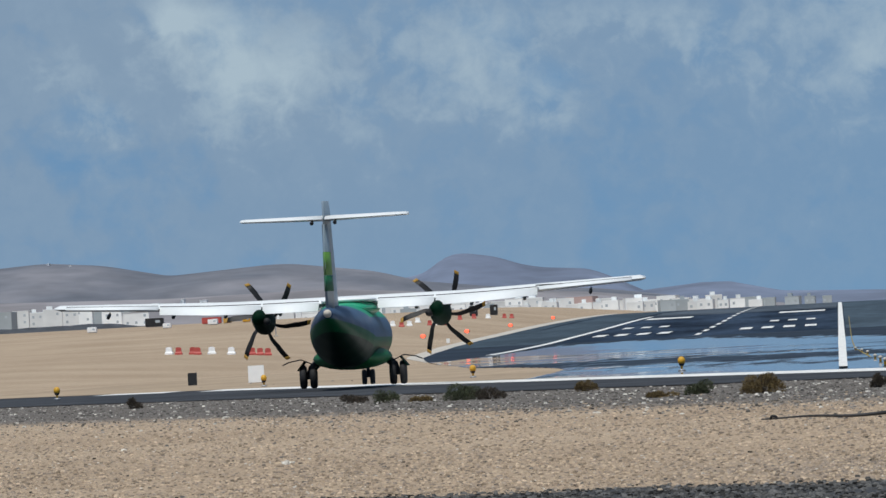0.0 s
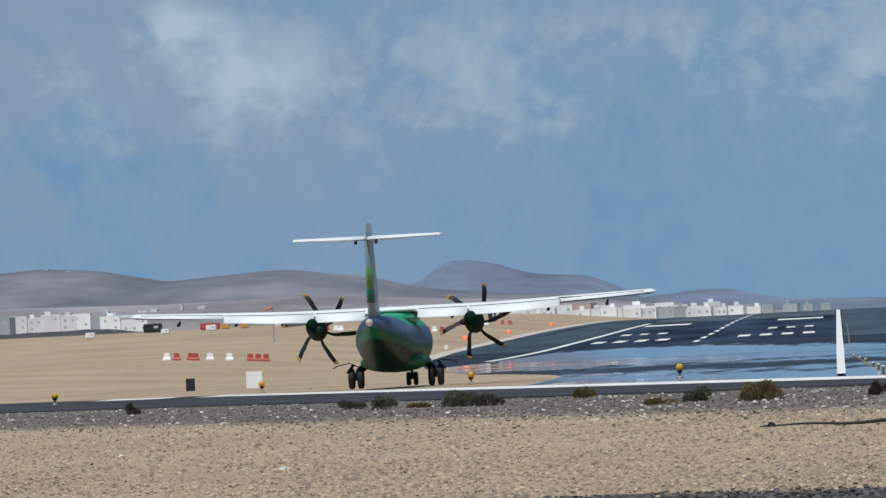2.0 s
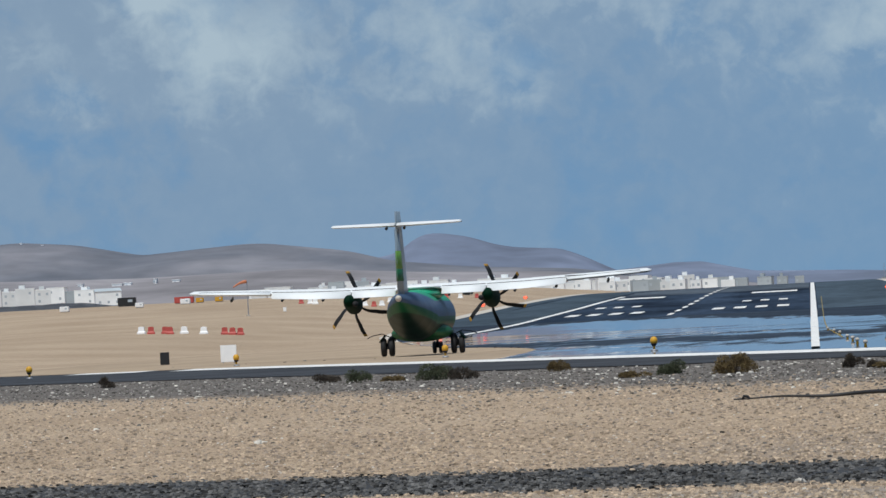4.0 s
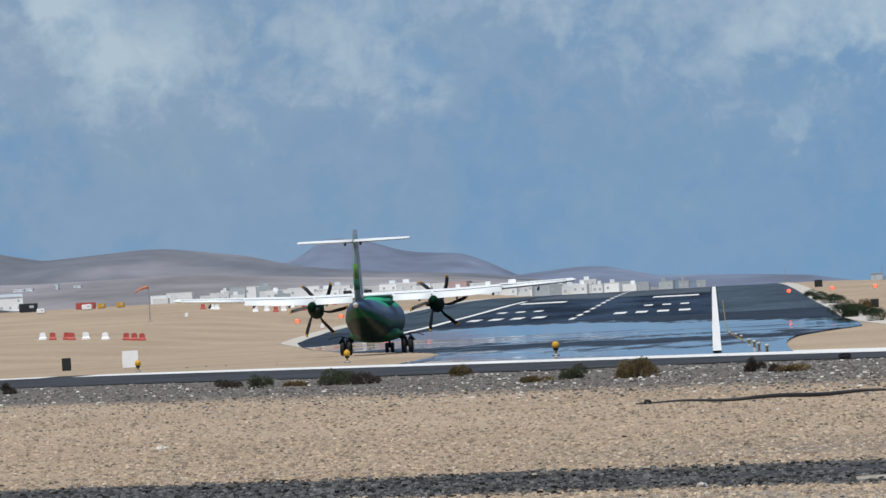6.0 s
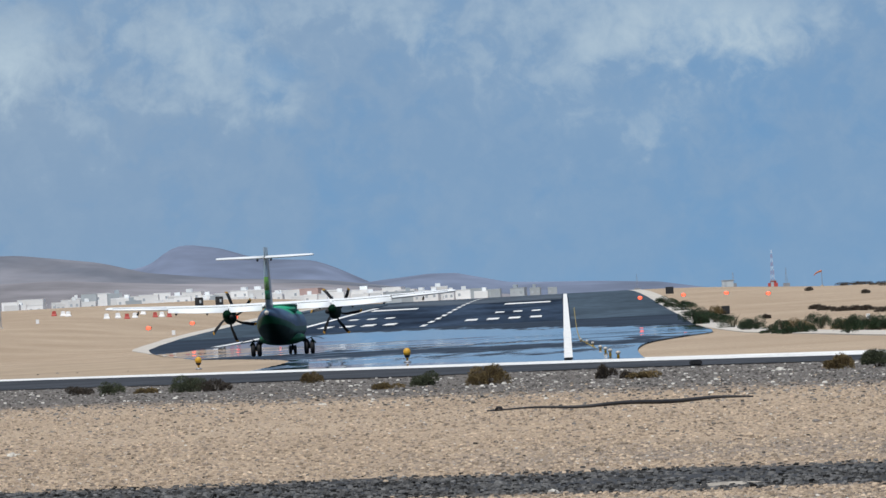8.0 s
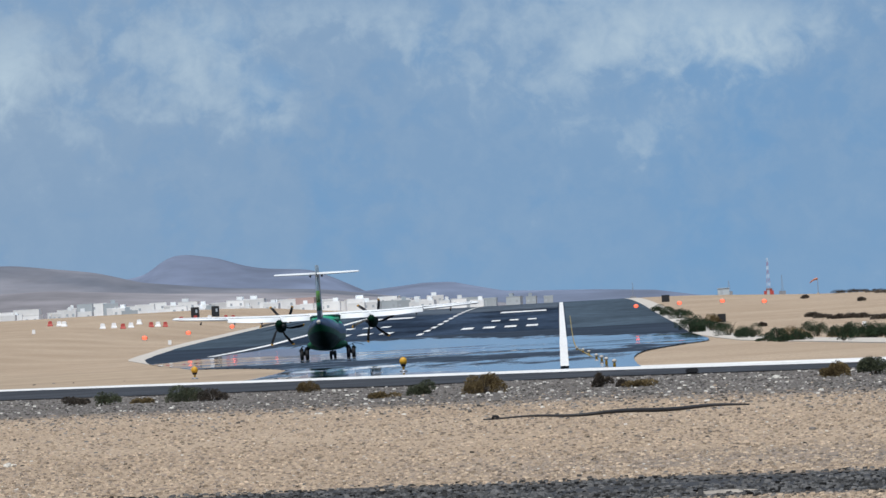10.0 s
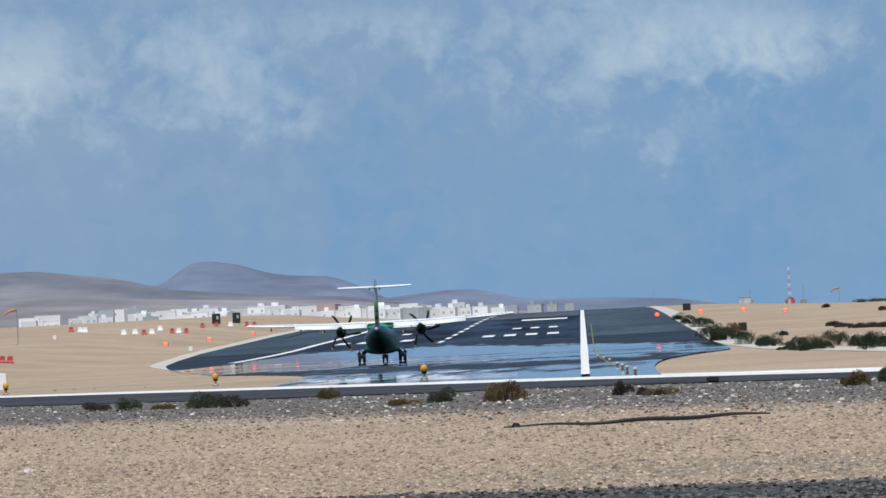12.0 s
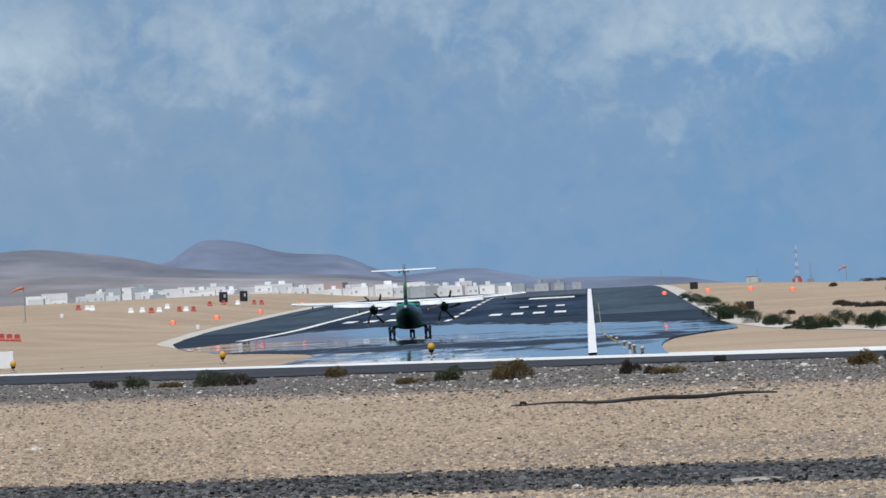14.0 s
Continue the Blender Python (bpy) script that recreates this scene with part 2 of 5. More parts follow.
SAND = (0.405, 0.297, 0.195)
M = {
    "asphalt": material("asphalt", (0.055, 0.058, 0.065), 0.95, vary=0.25, scale=0.15, fine=0.25, spec=0.08),
    "runway": material("runway asphalt", (0.017, 0.029, 0.054), 0.95, vary=0.5, scale=0.08, fine=0.3, stretch=(1, 0.12, 1), second=(0.040, 0.061, 0.098), spec=0.08),
    "hot": material("hot shimmering asphalt", (0.030, 0.040, 0.056), 0.022, vary=0.3, scale=0.05, fine=0.2),
    "strip": material("grey shoulder asphalt", (0.056, 0.078, 0.100), 0.95, vary=0.25, scale=0.05, fine=0.2, stretch=(1, 0.15, 1), spec=0.08),
    # the far runway's distance haze, put into its base colour
    "hazed": material("blue-grey asphalt with haze in its colour", (0.050, 0.066, 0.090), 0.95, vary=0.45, scale=0.04, fine=0.2, stretch=(1, 0.15, 1), second=(0.095, 0.115, 0.14), spec=0.08),
    "concrete": material("worn pale concrete", (0.34, 0.305, 0.26), 0.95, vary=0.15, scale=1.2, fine=0.2, bump=0.02, spec=0.1),
    "paint": material("worn white runway paint", (0.78, 0.77, 0.74), 0.8, vary=0.10, scale=0.5, fine=0.15, stretch=(1, 0.3, 1), spec=0.1),
    "kerb": material("pale concrete shoulder", (0.56, 0.51, 0.44), 0.9, vary=0.12, scale=0.2, fine=0.12),
    "white": material("aircraft white paint", (0.84, 0.86, 0.86), 0.5, vary=0.03, scale=0.5, fine=0.02),
    "fingrey": material("grey-blue fin paint", (0.22, 0.28, 0.33), 0.35, vary=0.06, scale=0.5),
    "emerald": material("aircraft emerald paint", (0.02, 0.34, 0.17), 0.35, vary=0.08, scale=0.5),
    "green": material("aircraft green paint", (0.003, 0.105, 0.030), 0.55, vary=0.15, scale=0.4, fine=0.05),
    "lime": material("aircraft lime paint", (0.11, 0.27, 0.03), 0.5, vary=0.1, scale=0.4, fine=0.05),
    "darkgreen": material("aircraft dark green paint", (0.001, 0.018, 0.008), 0.7, vary=0.15, scale=0.4, spec=0.08),
    "grey": material("dark aircraft metal", (0.05, 0.055, 0.06), 0.5, 0.3, vary=0.1, scale=1),
    "black": material("black rubber", (0.012, 0.012, 0.014), 0.75, vary=0.2, scale=3),
    "blade": material("black composite blade", (0.006, 0.006, 0.007), 0.6, vary=0.2, scale=2),
    "tip": material("dull yellow blade tip", (0.40, 0.22, 0.03), 0.6, vary=0.12, scale=4),
    "yellow": material("yellow paint", (0.64, 0.34, 0.02), 0.5, vary=0.12, scale=4),
    "faded": material("faded yellow line", (0.30, 0.24, 0.10), 0.9, vary=0.2, scale=0.5, spec=0.1),
    # the mirage's reflection of sand, given to the paving as base colour
    "paled": material("paving coloured like mirrored sand", (0.40, 0.31, 0.22), 0.95, vary=0.10, scale=0.08, fine=0.12, stretch=(1, 0.25, 1), spec=0.05),
    "basalt": material("dark basalt rubble", (0.07, 0.075, 0.085), 0.95, vary=0.3, scale=0.05, fine=0.25, spec=0.1),
    "signwhite": material("white sign board", (0.90, 0.90, 0.89), 0.6, vary=0.05, scale=1),
    "signblack": material("black equipment box", (0.015, 0.016, 0.018), 0.6, vary=0.2, scale=1),
    "red": material("red painted marker", (0.46, 0.075, 0.06), 0.6, vary=0.12, scale=1),
    "redlight": material("lit red lamp lens", (1.0, 0.12, 0.06), 0.3, vary=0.02, emit=1.7),
    "hose": material("black rubber hose", (0.02, 0.02, 0.022), 0.6, vary=0.3, scale=3),
    "stone": material("mixed pale stone", (0.44, 0.345, 0.25), 0.95, vary=0.2, scale=6, fine=0.15, random=0.45, spec=0.1),
    "stonedark": material("grey basalt gravel", (0.19, 0.175, 0.16), 0.95, vary=0.2, scale=6, fine=0.15, random=0.75, spec=0.1),
    "stoneblack": material("dark basalt chippings", (0.105, 0.102, 0.098), 0.95, vary=0.2, scale=6, random=0.95, spec=0.1),
    "stonegrey": material("grey-brown pebble", (0.31, 0.255, 0.205), 0.95, vary=0.2, scale=6, fine=0.15, random=0.42, spec=0.1),
    "stonewhite": material("whitish limestone", (0.66, 0.62, 0.55), 0.9, vary=0.12, scale=4, fine=0.12, random=0.2),
    "bush_brown": material("dry brown scrub", (0.17, 0.12, 0.05), 0.9, vary=0.3, scale=3, random=0.5),
    "bush_olive": material("olive scrub leaves", (0.075, 0.085, 0.045), 0.9, vary=0.3, scale=3, random=0.5),
    "bush_dark": material("dark scrub twigs", (0.07, 0.055, 0.04), 0.9, vary=0.3, scale=3, random=0.5),
    "bush_green": material("green shrub leaves", (0.024, 0.046, 0.018), 0.9, vary=0.3, scale=1, random=0.5),
    "twig": material("twig bark", (0.10, 0.075, 0.05), 0.9, vary=0.2, scale=5),
    # distance haze is mixed into these hill colours; dark patches stand for cloud shadow
    "hill_far": material("far volcanic hill tinted with haze", (0.158, 0.188, 0.262), 1.0, vary=0.24, scale=0.013, fine=0.08, spots=0.04, stretch=(1, 0.6, 5)),
    "hill_near": material("bare brown hill tinted with haze", (0.18, 0.198, 0.24), 1.0, vary=0.36, scale=0.012, fine=0.12, spots=0.05, stretch=(1, 0.5, 5), second=(0.228, 0.226, 0.25)),
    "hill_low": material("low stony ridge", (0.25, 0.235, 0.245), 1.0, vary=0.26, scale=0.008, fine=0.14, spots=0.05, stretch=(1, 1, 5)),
    "house": material("whitewashed wall", (0.86, 0.88, 0.88), 0.8, vary=0.10, scale=0.1, random=0.2),
    "housepink": material("pinkish rendered wall", (0.50, 0.37, 0.35), 0.8, vary=0.08, scale=0.1, random=0.1),
    "housegrey": material("grey rendered wall", (0.42, 0.47, 0.50), 0.8, vary=0.08, scale=0.1, random=0.15),
    # glass lightened so that far windows fade as if in haze
    "glassdark": material("dusty window glass", (0.45, 0.50, 0.54), 0.15, vary=0.1, scale=0.5),
    "orange": material("orange windsock cloth", (0.55, 0.20, 0.10), 0.8, vary=0.1, scale=1),
    "steel": material("galvanised steel", (0.35, 0.36, 0.38), 0.5, 0.5, vary=0.1, scale=1),
}


heat_bands(M["hot"])


# ---- the lie of the land ----
PROFILE = [(-6000, 0), (0, 0), (250, 0), (330, 0), (430, -0.07), (600, -0.17), (700, -0.15), (780, -0.02), (850, 0.25), (950, 0.76), (1020, 1.22), (1100, 1.90), (1228, 3.05), (1427, 4.95), (1620, 6.5), (1820, 7.75),
           (2100, 8.7), (2400, 8.9), (3000, 9.6), (4000, 11), (6000, 12)]
PY, PZ = np.array(PROFILE).T
SLOPE = np.gradient(PZ, PY)


def smooth(v, a, b):
    k = np.clip((np.asarray(v, float) - a) / (b - a), 0, 1)
    return k * k * (3 - 2 * k)


def along(y):
    y = np.clip(np.asarray(y, float), -5900, 5900)
    i = np.clip(np.searchsorted(PY, y) - 1, 0, len(PY) - 2)
    h = PY[i + 1] - PY[i]
    k = (y - PY[i]) / h
    return ((1 + 2 * k) * (1 - k) ** 2 * PZ[i] + k * (1 - k) ** 2 * h * SLOPE[i] + k * k * (3 - 2 * k) * PZ[i + 1] + k * k * (k - 1) * h * SLOPE[i + 1])


def height(x, y):
    """The ground's height: flat sand, a runway that climbs past a shallow dip, and a rise beside it."""
    x, y = np.asarray(x, float), np.asarray(y, float)
    rise = 1.9 * smooth(y, 500, 900) + 1.7 * smooth(y, 850, 1600)
    return along(y) + rise * smooth(-x, 60, 95) - 2.0 * smooth(x, 25, 85) * smooth(y, 1100, 1800)


def mesh(name, verts, faces, mat, parent=None, label=""):
    me = bpy.data.meshes.new(name)
    me.from_pydata([tuple(v) for v in verts], [], [tuple(f) for f in faces])
    me.materials.append(mat)
    ob = new(name, me)
    if parent:
        ob.parent = parent
    if label:
        ob["label"] = label
    return ob


def part(name, bm, mat, parent=None, label="", shade=False):
    me = bpy.data.meshes.new(name)
    bm.normal_update()
    bm.to_mesh(me)
    bm.free()
    me.materials.append(mat)
    if shade:
        for p in me.polygons:
            p.use_smooth = True
    ob = new(name, me)
    if parent:
        ob.parent = parent
    if label:
        ob["label"] = label
    return ob


def thing(name, m, label, category, group="", kind=""):
    ob = new(name)
    ob.empty_display_size = 0.2
    ob.matrix_world = m
    return tagged(ob, label, category, group, kind)


def block(bm, x, y, z, sx, sy, sz, bevel=0.0, m=None):
    """A box centred at x, y, z, its edges rounded."""
    mat = Matrix.Translation((x, y, z)) @ (m or Matrix()) @ Matrix.Diagonal((sx, sy, sz, 1))
    g = bmesh.ops.create_cube(bm, size=1, matrix=mat)
    if bevel:
        edges = list({e for v in g["verts"] for e in v.link_edges})
        bmesh.ops.bevel(bm, geom=edges, offset=bevel, segments=2, affect="EDGES")
    return bm


def loft(bm, rings, caps=True):
    """A skin over rings of equal count."""
    vs = [[bm.verts.new(p) for p in ring] for ring in rings]
    n = len(vs[0])
    for a, b in zip(vs, vs[1:]):
        for i in range(n):
            bm.faces.new((a[i], a[(i + 1) % n], b[(i + 1) % n], b[i]))
    if caps:
        bm.faces.new(list(reversed(vs[0])))
        bm.faces.new(vs[-1])
    bmesh.ops.recalc_face_normals(bm, faces=bm.faces[:])
    return bm


def tube(bm, points, radii, sides=8):
    rings = []
    pts = [Vector(p) for p in points]
    for i, p in enumerate(pts):
        d = (pts[min(i + 1, len(pts) - 1)] - pts[max(i - 1, 0)]).normalized()
        a = d.orthogonal().normalized() if abs(d.z) > 0.95 else d.cross(Vector((0, 0, 1))).normalized()
        b = d.cross(a)
        r = radii[i] if isinstance(radii, (list, tuple)) else radii
        rings.append([p + (a * math.cos(2 * math.pi * k / sides) + b * math.sin(2 * math.pi * k / sides)) * r for k in range(sides)])
    return loft(bm, rings)


# ---- ground: one sheet, finest where it is looked at ----
def ground():
    angles = np.radians(np.concatenate([np.linspace(-180, -12, 43), np.linspace(-9, 5, 94), np.linspace(8, 174, 42)]))
    radii = np.concatenate([[0.5], np.geomspace(3, 260, 120), np.linspace(266, 2100, 240), np.geomspace(2130, 4950, 40)])
    a, r = np.meshgrid(angles, radii)
    x, y = r * np.sin(a), r * np.cos(a)
    z = height(x, y)
    z = z + 0.018 * np.array([noise.noise((px * 0.35, py * 0.35, 0)) for px, py in zip(x.ravel(), y.ravel())]).reshape(x.shape) * (r < 262)
    n = len(angles)
    verts = np.stack([x.ravel(), y.ravel(), z.ravel()], 1).tolist()
    faces = [(i * n + j, i * n + (j + 1) % n, (i + 1) * n + (j + 1) % n, (i + 1) * n + j) for i in range(len(radii) - 1) for j in range(n)]
    faces.append(tuple(range(n - 1, -1, -1)))
    m = material("sand and gravel", SAND, 0.95, vary=0.09, scale=0.05, fine=0.4, spots=9.0, bump=0.04, bump_scale=9, stretch=(1, 0.6, 1), second=(0.45, 0.342, 0.235))
    nt = m.node_tree
    b = nt.nodes["Principled BSDF"]
    src = b.inputs["Base Color"].links[0].from_socket
    geo = nt.nodes.new("ShaderNodeNewGeometry")
    sp = nt.nodes.new("ShaderNodeSeparateXYZ")
    nt.links.new(geo.outputs["Position"], sp.inputs[0])

    def op(kind, p, q, clamp=False):
        nd = nt.nodes.new("ShaderNodeMath")
        nd.operation, nd.use_clamp = kind, clamp
        for i, v in enumerate((p, q)):
            if isinstance(v, (int, float)):
                nd.inputs[i].default_value = v
            else:
                nt.links.new(v, nd.inputs[i])
        return nd.outputs[0]

    wob = nt.nodes.new("ShaderNodeTexNoise")
    wob.inputs["Scale"].default_value, wob.inputs["Detail"].default_value = 0.35, 6
    nt.links.new(geo.outputs["Position"], wob.inputs["Vector"])
    wobble = op("SUBTRACT", wob.outputs["Fac"], 0.5)

    def strip(near, far, slope, soft, rag):
        """1 between two slanting lines across the sand."""
        v = op("ADD", op("ADD", sp.outputs[1], op("MULTIPLY", sp.outputs[0], slope)), op("MULTIPLY", wobble, rag))
        return op("MULTIPLY", op("DIVIDE", op("SUBTRACT", v, near), soft, True), op("DIVIDE", op("SUBTRACT", far, v), soft, True))

    def lay(col, mask, tint):
        nd = nt.nodes.new("ShaderNodeMix")
        nd.data_type = "RGBA"
        nt.links.new(mask, nd.inputs[0])
        nt.links.new(col, nd.inputs[6])
        nd.inputs[7].default_value = tint
        return nd.outputs[2]

    col = lay(src, op("MULTIPLY", strip(148, 240, 2.2, 12, 26), 0.9), (0.105, 0.095, 0.085, 1))       # pebbly verge
    col = lay(col, op("MULTIPLY", strip(75.0, 92, 0.75, 4, 14), op("MULTIPLY", op("MULTIPLY", op("ADD", wobble, 0.25), 2.6, True), op("DIVIDE", op("ADD", sp.outputs[0], 3.0), 4.0, True))), (0.21, 0.175, 0.145, 1))   # trodden grey margin
    col = lay(col, strip(65.4, 75.2, 0.75, 1.2, 5), (0.040, 0.040, 0.042, 1))                          # dark track
    col = lay(col, strip(40, 64.6, 0.75, 1.5, 6), (0.30, 0.255, 0.21, 1))                               # pale gravel before it
    nt.links.new(col, b.inputs["Base Color"])
    g = mesh("ground", verts, faces, m)
    tagged(g, "dry tan sand and gravel plain reaching the hills", "ground", kind="structure")


ground()


# ---- paving ----
def sheet(name, left, right, ys, lift, mat, label="", parent=None, thick=0.0, cols=6, kind="structure", category=""):
    """Paving or paint between two lines x = left(y) and x = right(y), laid on the ground."""
    verts, faces = [], []
    for y in ys:
        a, b = left(y), right(y)
        for k in range(cols + 1):
            x = a + (b - a) * k / cols
            verts.append((x, y, float(height(x, y)) + lift))
    n = cols + 1
    for i in range(len(ys) - 1):
        for j in range(cols):
            faces.append((i * n + j, i * n + j + 1, (i + 1) * n + j + 1, (i + 1) * n + j))
    ob = mesh(name, verts, faces, mat, parent)
    if thick:
        me = ob.data
        bm = bmesh.new()
        bm.from_mesh(me)
        rim = [e for e in bm.edges if e.is_boundary]
        ext = bmesh.ops.extrude_edge_only(bm, edges=rim)
        for v in ext["geom"]:
            if isinstance(v, bmesh.types.BMVert):
                v.co.z -= thick
        bm.normal_update()
        bm.to_mesh(me)
        bm.free()
    if label:
        tagged(ob, label, category or "paving", kind=kind)
    return ob


def piecewise(points):
    ys, xs = [p[0] for p in points], [p[1] for p in points]
    return lambda y: float(np.interp(y, ys, xs))


def far_line(x):      # far edge of the oblique taxiway
    return float(np.interp(x, [-60, -44, -31.6, -13.8, -6.1, 1.1, 9.7, 20, 40], [428, 386, 361, 302, 278, 255, 224, 196, 150]))


def near_line(x):     # its near edge
    return float(np.interp(x, [-60, -32, -23.7, -10.8, -5.0, 0.9, 8.4, 20, 40], [345, 290, 271, 236, 224, 215, 194, 166, 118]))


RIGHT = piecewise([(150, -2), (255, 3.0), (385, 6.6), (440, 8.8), (500, 10.8), (602, 12.8), (700, 14.0), (1000, 16.6), (1700, 17.6), (2600, 17.8)])
LEFT = piecewise([(150, -9), (300, -14.0), (390, -18.5), (464, -24.3), (590, -33.6), (700, -42), (790, -48.6), (860, -53.2), (950, -57), (1050, -60), (1150, -61), (1300, -61.4), (2600, -61)])
rows = list(np.linspace(1012, 2600, 120))
runway = sheet("runway", LEFT, RIGHT, rows, 0.05, M["runway"], "dark worn asphalt runway climbing to a crest", thick=0.08, cols=10)
rows = list(np.linspace(1014, 2590, 110))
sheet("runway_shoulder", lambda y: 0.7, lambda y: RIGHT(y) - 0.05, rows, 0.056, M["strip"], "grey asphalt strip outside the side stripe", cols=4)
sheet("runway_shoulder_2", lambda y: LEFT(y) + 0.05, lambda y: -44.7, rows, 0.056, M["strip"], "grey asphalt strip outside the far side stripe", cols=4)
sheet("runway_far", lambda y: -43.2 + 1.5 * noise.noise((y * 0.02, 0, 0)), lambda y: -0.8, list(np.linspace(1500, 2590, 80)), 0.056, M["hazed"], "asphalt coloured paler for haze towards the runway's crest", cols=8)


def grid_faces(nrow, n):
    return [(i * n + j, i * n + j + 1, (i + 1) * n + j + 1, (i + 1) * n + j) for i in range(nrow - 1) for j in range(n - 1)]


def hot_runway():
    """The near asphalt, made mirror-smooth for a mirage: a level apron, then long slabs, each tipped up a little
    towards the far end to reflect sky.
    """
    verts, xs, ys = [], np.linspace(0, 1, 33), np.linspace(0, 1, 22)
    for k, (s0, s1) in enumerate(zip(ys, ys[1:])):
        for s, up in ((s0, 0), (s1 - 0.0004, 1)):
            for f in xs:
                x0 = -14.4 + 17.2 * f
                y = far_line(x0) * (1 - s) + 520 * s
                a, b = LEFT(y), RIGHT(y)
                x = x0 * (1 - s) + (a + (b - a) * f) * s
                tip = max(0.001, 0.0033 + 0.0034 * noise.noise((x * 0.10, k * 0.55, 4.0)) + 0.0026 * noise.noise((x * 0.4, k * 0.9, 9.0)))
                verts.append((x, y, float(height(x, y)) + 0.05 + up * (s1 - s0) * (520 - far_line(x0)) * tip * min(1.0, (k + 1) / 3)))
    ys = np.zeros(2 * (len(ys) - 1))
    ob = mesh("runway_near", verts, grid_faces(len(ys), len(xs)), M["hot"])
    tagged(ob, "hot runway asphalt mirroring the sky in shimmering heat", "runway", kind="structure")
    verts, xs, rows_ = [], np.linspace(0, 1, 41), 0
    y, k = 520.0, 0
    while y < 1012:
        run = 9 + 7 * (0.5 + noise.noise((k * 1.7, 0, 0)))
        end = min(1012.0, y + run)
        for yy, up in ((y, 0), (end - 0.05, 1)):
            a, b = LEFT(yy), RIGHT(yy)
            for f in xs:
                x = a + (b - a) * f
                tip = 0.0026 + 0.0026 * noise.noise((x * 0.03, k * 0.45, 2.0)) + 0.0022 * noise.noise((x * 0.12, k * 0.9, 6.0)) - 0.5 * float(along(end) - along(y)) / (end - y)
                verts.append((x, yy, float(height(x, yy)) + 0.05 + up * (end - y) * max(0.0006, tip) * float(smooth(y, 500, 560))))
            rows_ += 1
        y, k = end, k + 1
    ob = mesh("runway_middle", verts, grid_faces(rows_, len(xs)), M["hot"])
    tagged(ob, "hot runway asphalt tipped in slabs to mirror the sky like a mirage", "runway", kind="structure")


hot_runway()


def apron():
    """Pale paving left of the open asphalt; its colour imitates sand mirrored by the heat."""
    verts, xs, ys = [], np.linspace(0, 1, 13), np.linspace(0, 1, 60)
    for s in ys:
        for k in xs:
            x0 = -58 + 44.0 * k
            y = far_line(x0) * (1 - s) + 660 * s
            x = x0 * (1 - s) + (-60 + (LEFT(y) + 60.6 + 1.6 * noise.noise((y * 0.05, 0, 3))) * k) * s
            verts.append((x, y, float(height(x, y)) + 0.047))
    ob = mesh("apron", verts, grid_faces(len(ys), len(xs)), M["paled"])
    tagged(ob, "pale paving coloured as a sand reflection beside the runway's end", "apron", kind="structure")


apron()


def taxiway():
    xs = np.linspace(-60, 40, 60)
    verts, faces = [], []
    for x in xs:
        for k in range(5):
            # the strip is cut square to its own run
            y = near_line(x) * (1 - k / 4) + far_line(x) * k / 4
            verts.append((x, y, float(height(x, y)) + 0.03))
    for i in range(len(xs) - 1):
        for j in range(4):
            faces.append((i * 5 + j, (i + 1) * 5 + j, (i + 1) * 5 + j + 1, i * 5 + j + 1))
    tagged(mesh("taxiway", verts, faces, M["asphalt"]), "grey asphalt taxiway crossing before the runway", "taxiway", kind="structure")


taxiway()


def oblique(name, x0, x1, off, wide, label, lift=0.045, steps=30):
    verts, faces = [], []
    for i in range(steps + 1):
        x = x0 + (x1 - x0) * i / steps
        y = far_line(x) + off
        verts += [(x, y, float(height(x, y)) + lift), (x, y + wide, float(height(x, y + wide)) + lift)]
        if i:
            faces.append((2 * i - 2, 2 * i, 2 * i + 1, 2 * i - 1))
    tagged(mesh(name, verts, faces, M["paint"]), label, "painted line", kind="structure")


oblique("edge_line", -33.5, 34, -15, 20, "broad white line along the taxiway's far edge")
oblique("edge_line_2", -41, -36, -12, 18, "short white line where the taxiway meets the sand", steps=6)
oblique("corner_line", -3.2, 0.5, 8, 7, "short white line at the side stripe's foot", steps=6)
oblique("bar_line", -13.0, -8.5, 15, 6, "short white line on the runway's near end", steps=6)


def stripe(name, left, right, y0, y1, label, lift=0.105, n=60):
    return sheet(name, left, right, list(np.linspace(y0, y1, n)), lift, M["paint"], label, cols=1, category="painted line")


HALF = piecewise([(268, 0.17), (500, 0.28), (700, 0.40), (1100, 0.46), (1900, 0.46)])
stripe("side_stripe_near", lambda y: -HALF(y), HALF, 266, 521, "white side stripe on the near asphalt", lift=0.112, n=40)
stripe("side_stripe", lambda y: -HALF(y), HALF, 520, 1830, "white side stripe along the runway", n=140)
stripe("side_stripe_left", lambda y: -44.3 + 0.0035 * max(0, y - 1100), lambda y: -43.1 + 0.0035 * max(0, y - 1100), 840, 1520, "white side stripe along the runway's far side", n=70)
for k in range(14):
    y = 1030 + 60 * k
    stripe("centre_mark", lambda y: -22.4, lambda y: -21.6, y, y + 32, "white centreline dash on the runway", n=5)
for k in range(4):
    for s in (-1, 1):
        c = -22 + s * (6.6 + 3.5 * k)
        stripe("threshold_bar", lambda y, c=c: c - 0.95, lambda y, c=c: c + 0.95, 1086, 1118, "short white bar in a row across the runway", n=4)
for k in range(3):
    for s in (-1, 1):
        c = -22 + s * (10 + 3.3 * k)
        stripe("touchdown_bar", lambda y, c=c: c - 0.8, lambda y, c=c: c + 0.8, 1220, 1244, "short white bar in a row of three", n=4)
for s in (-1, 1):
    c = -22 + s * 14
    stripe("aiming_bar", lambda y, c=c: c - 4.8, lambda y, c=c: c + 4.8, 1412, 1450, "wide white aiming bar on the runway", n=4)
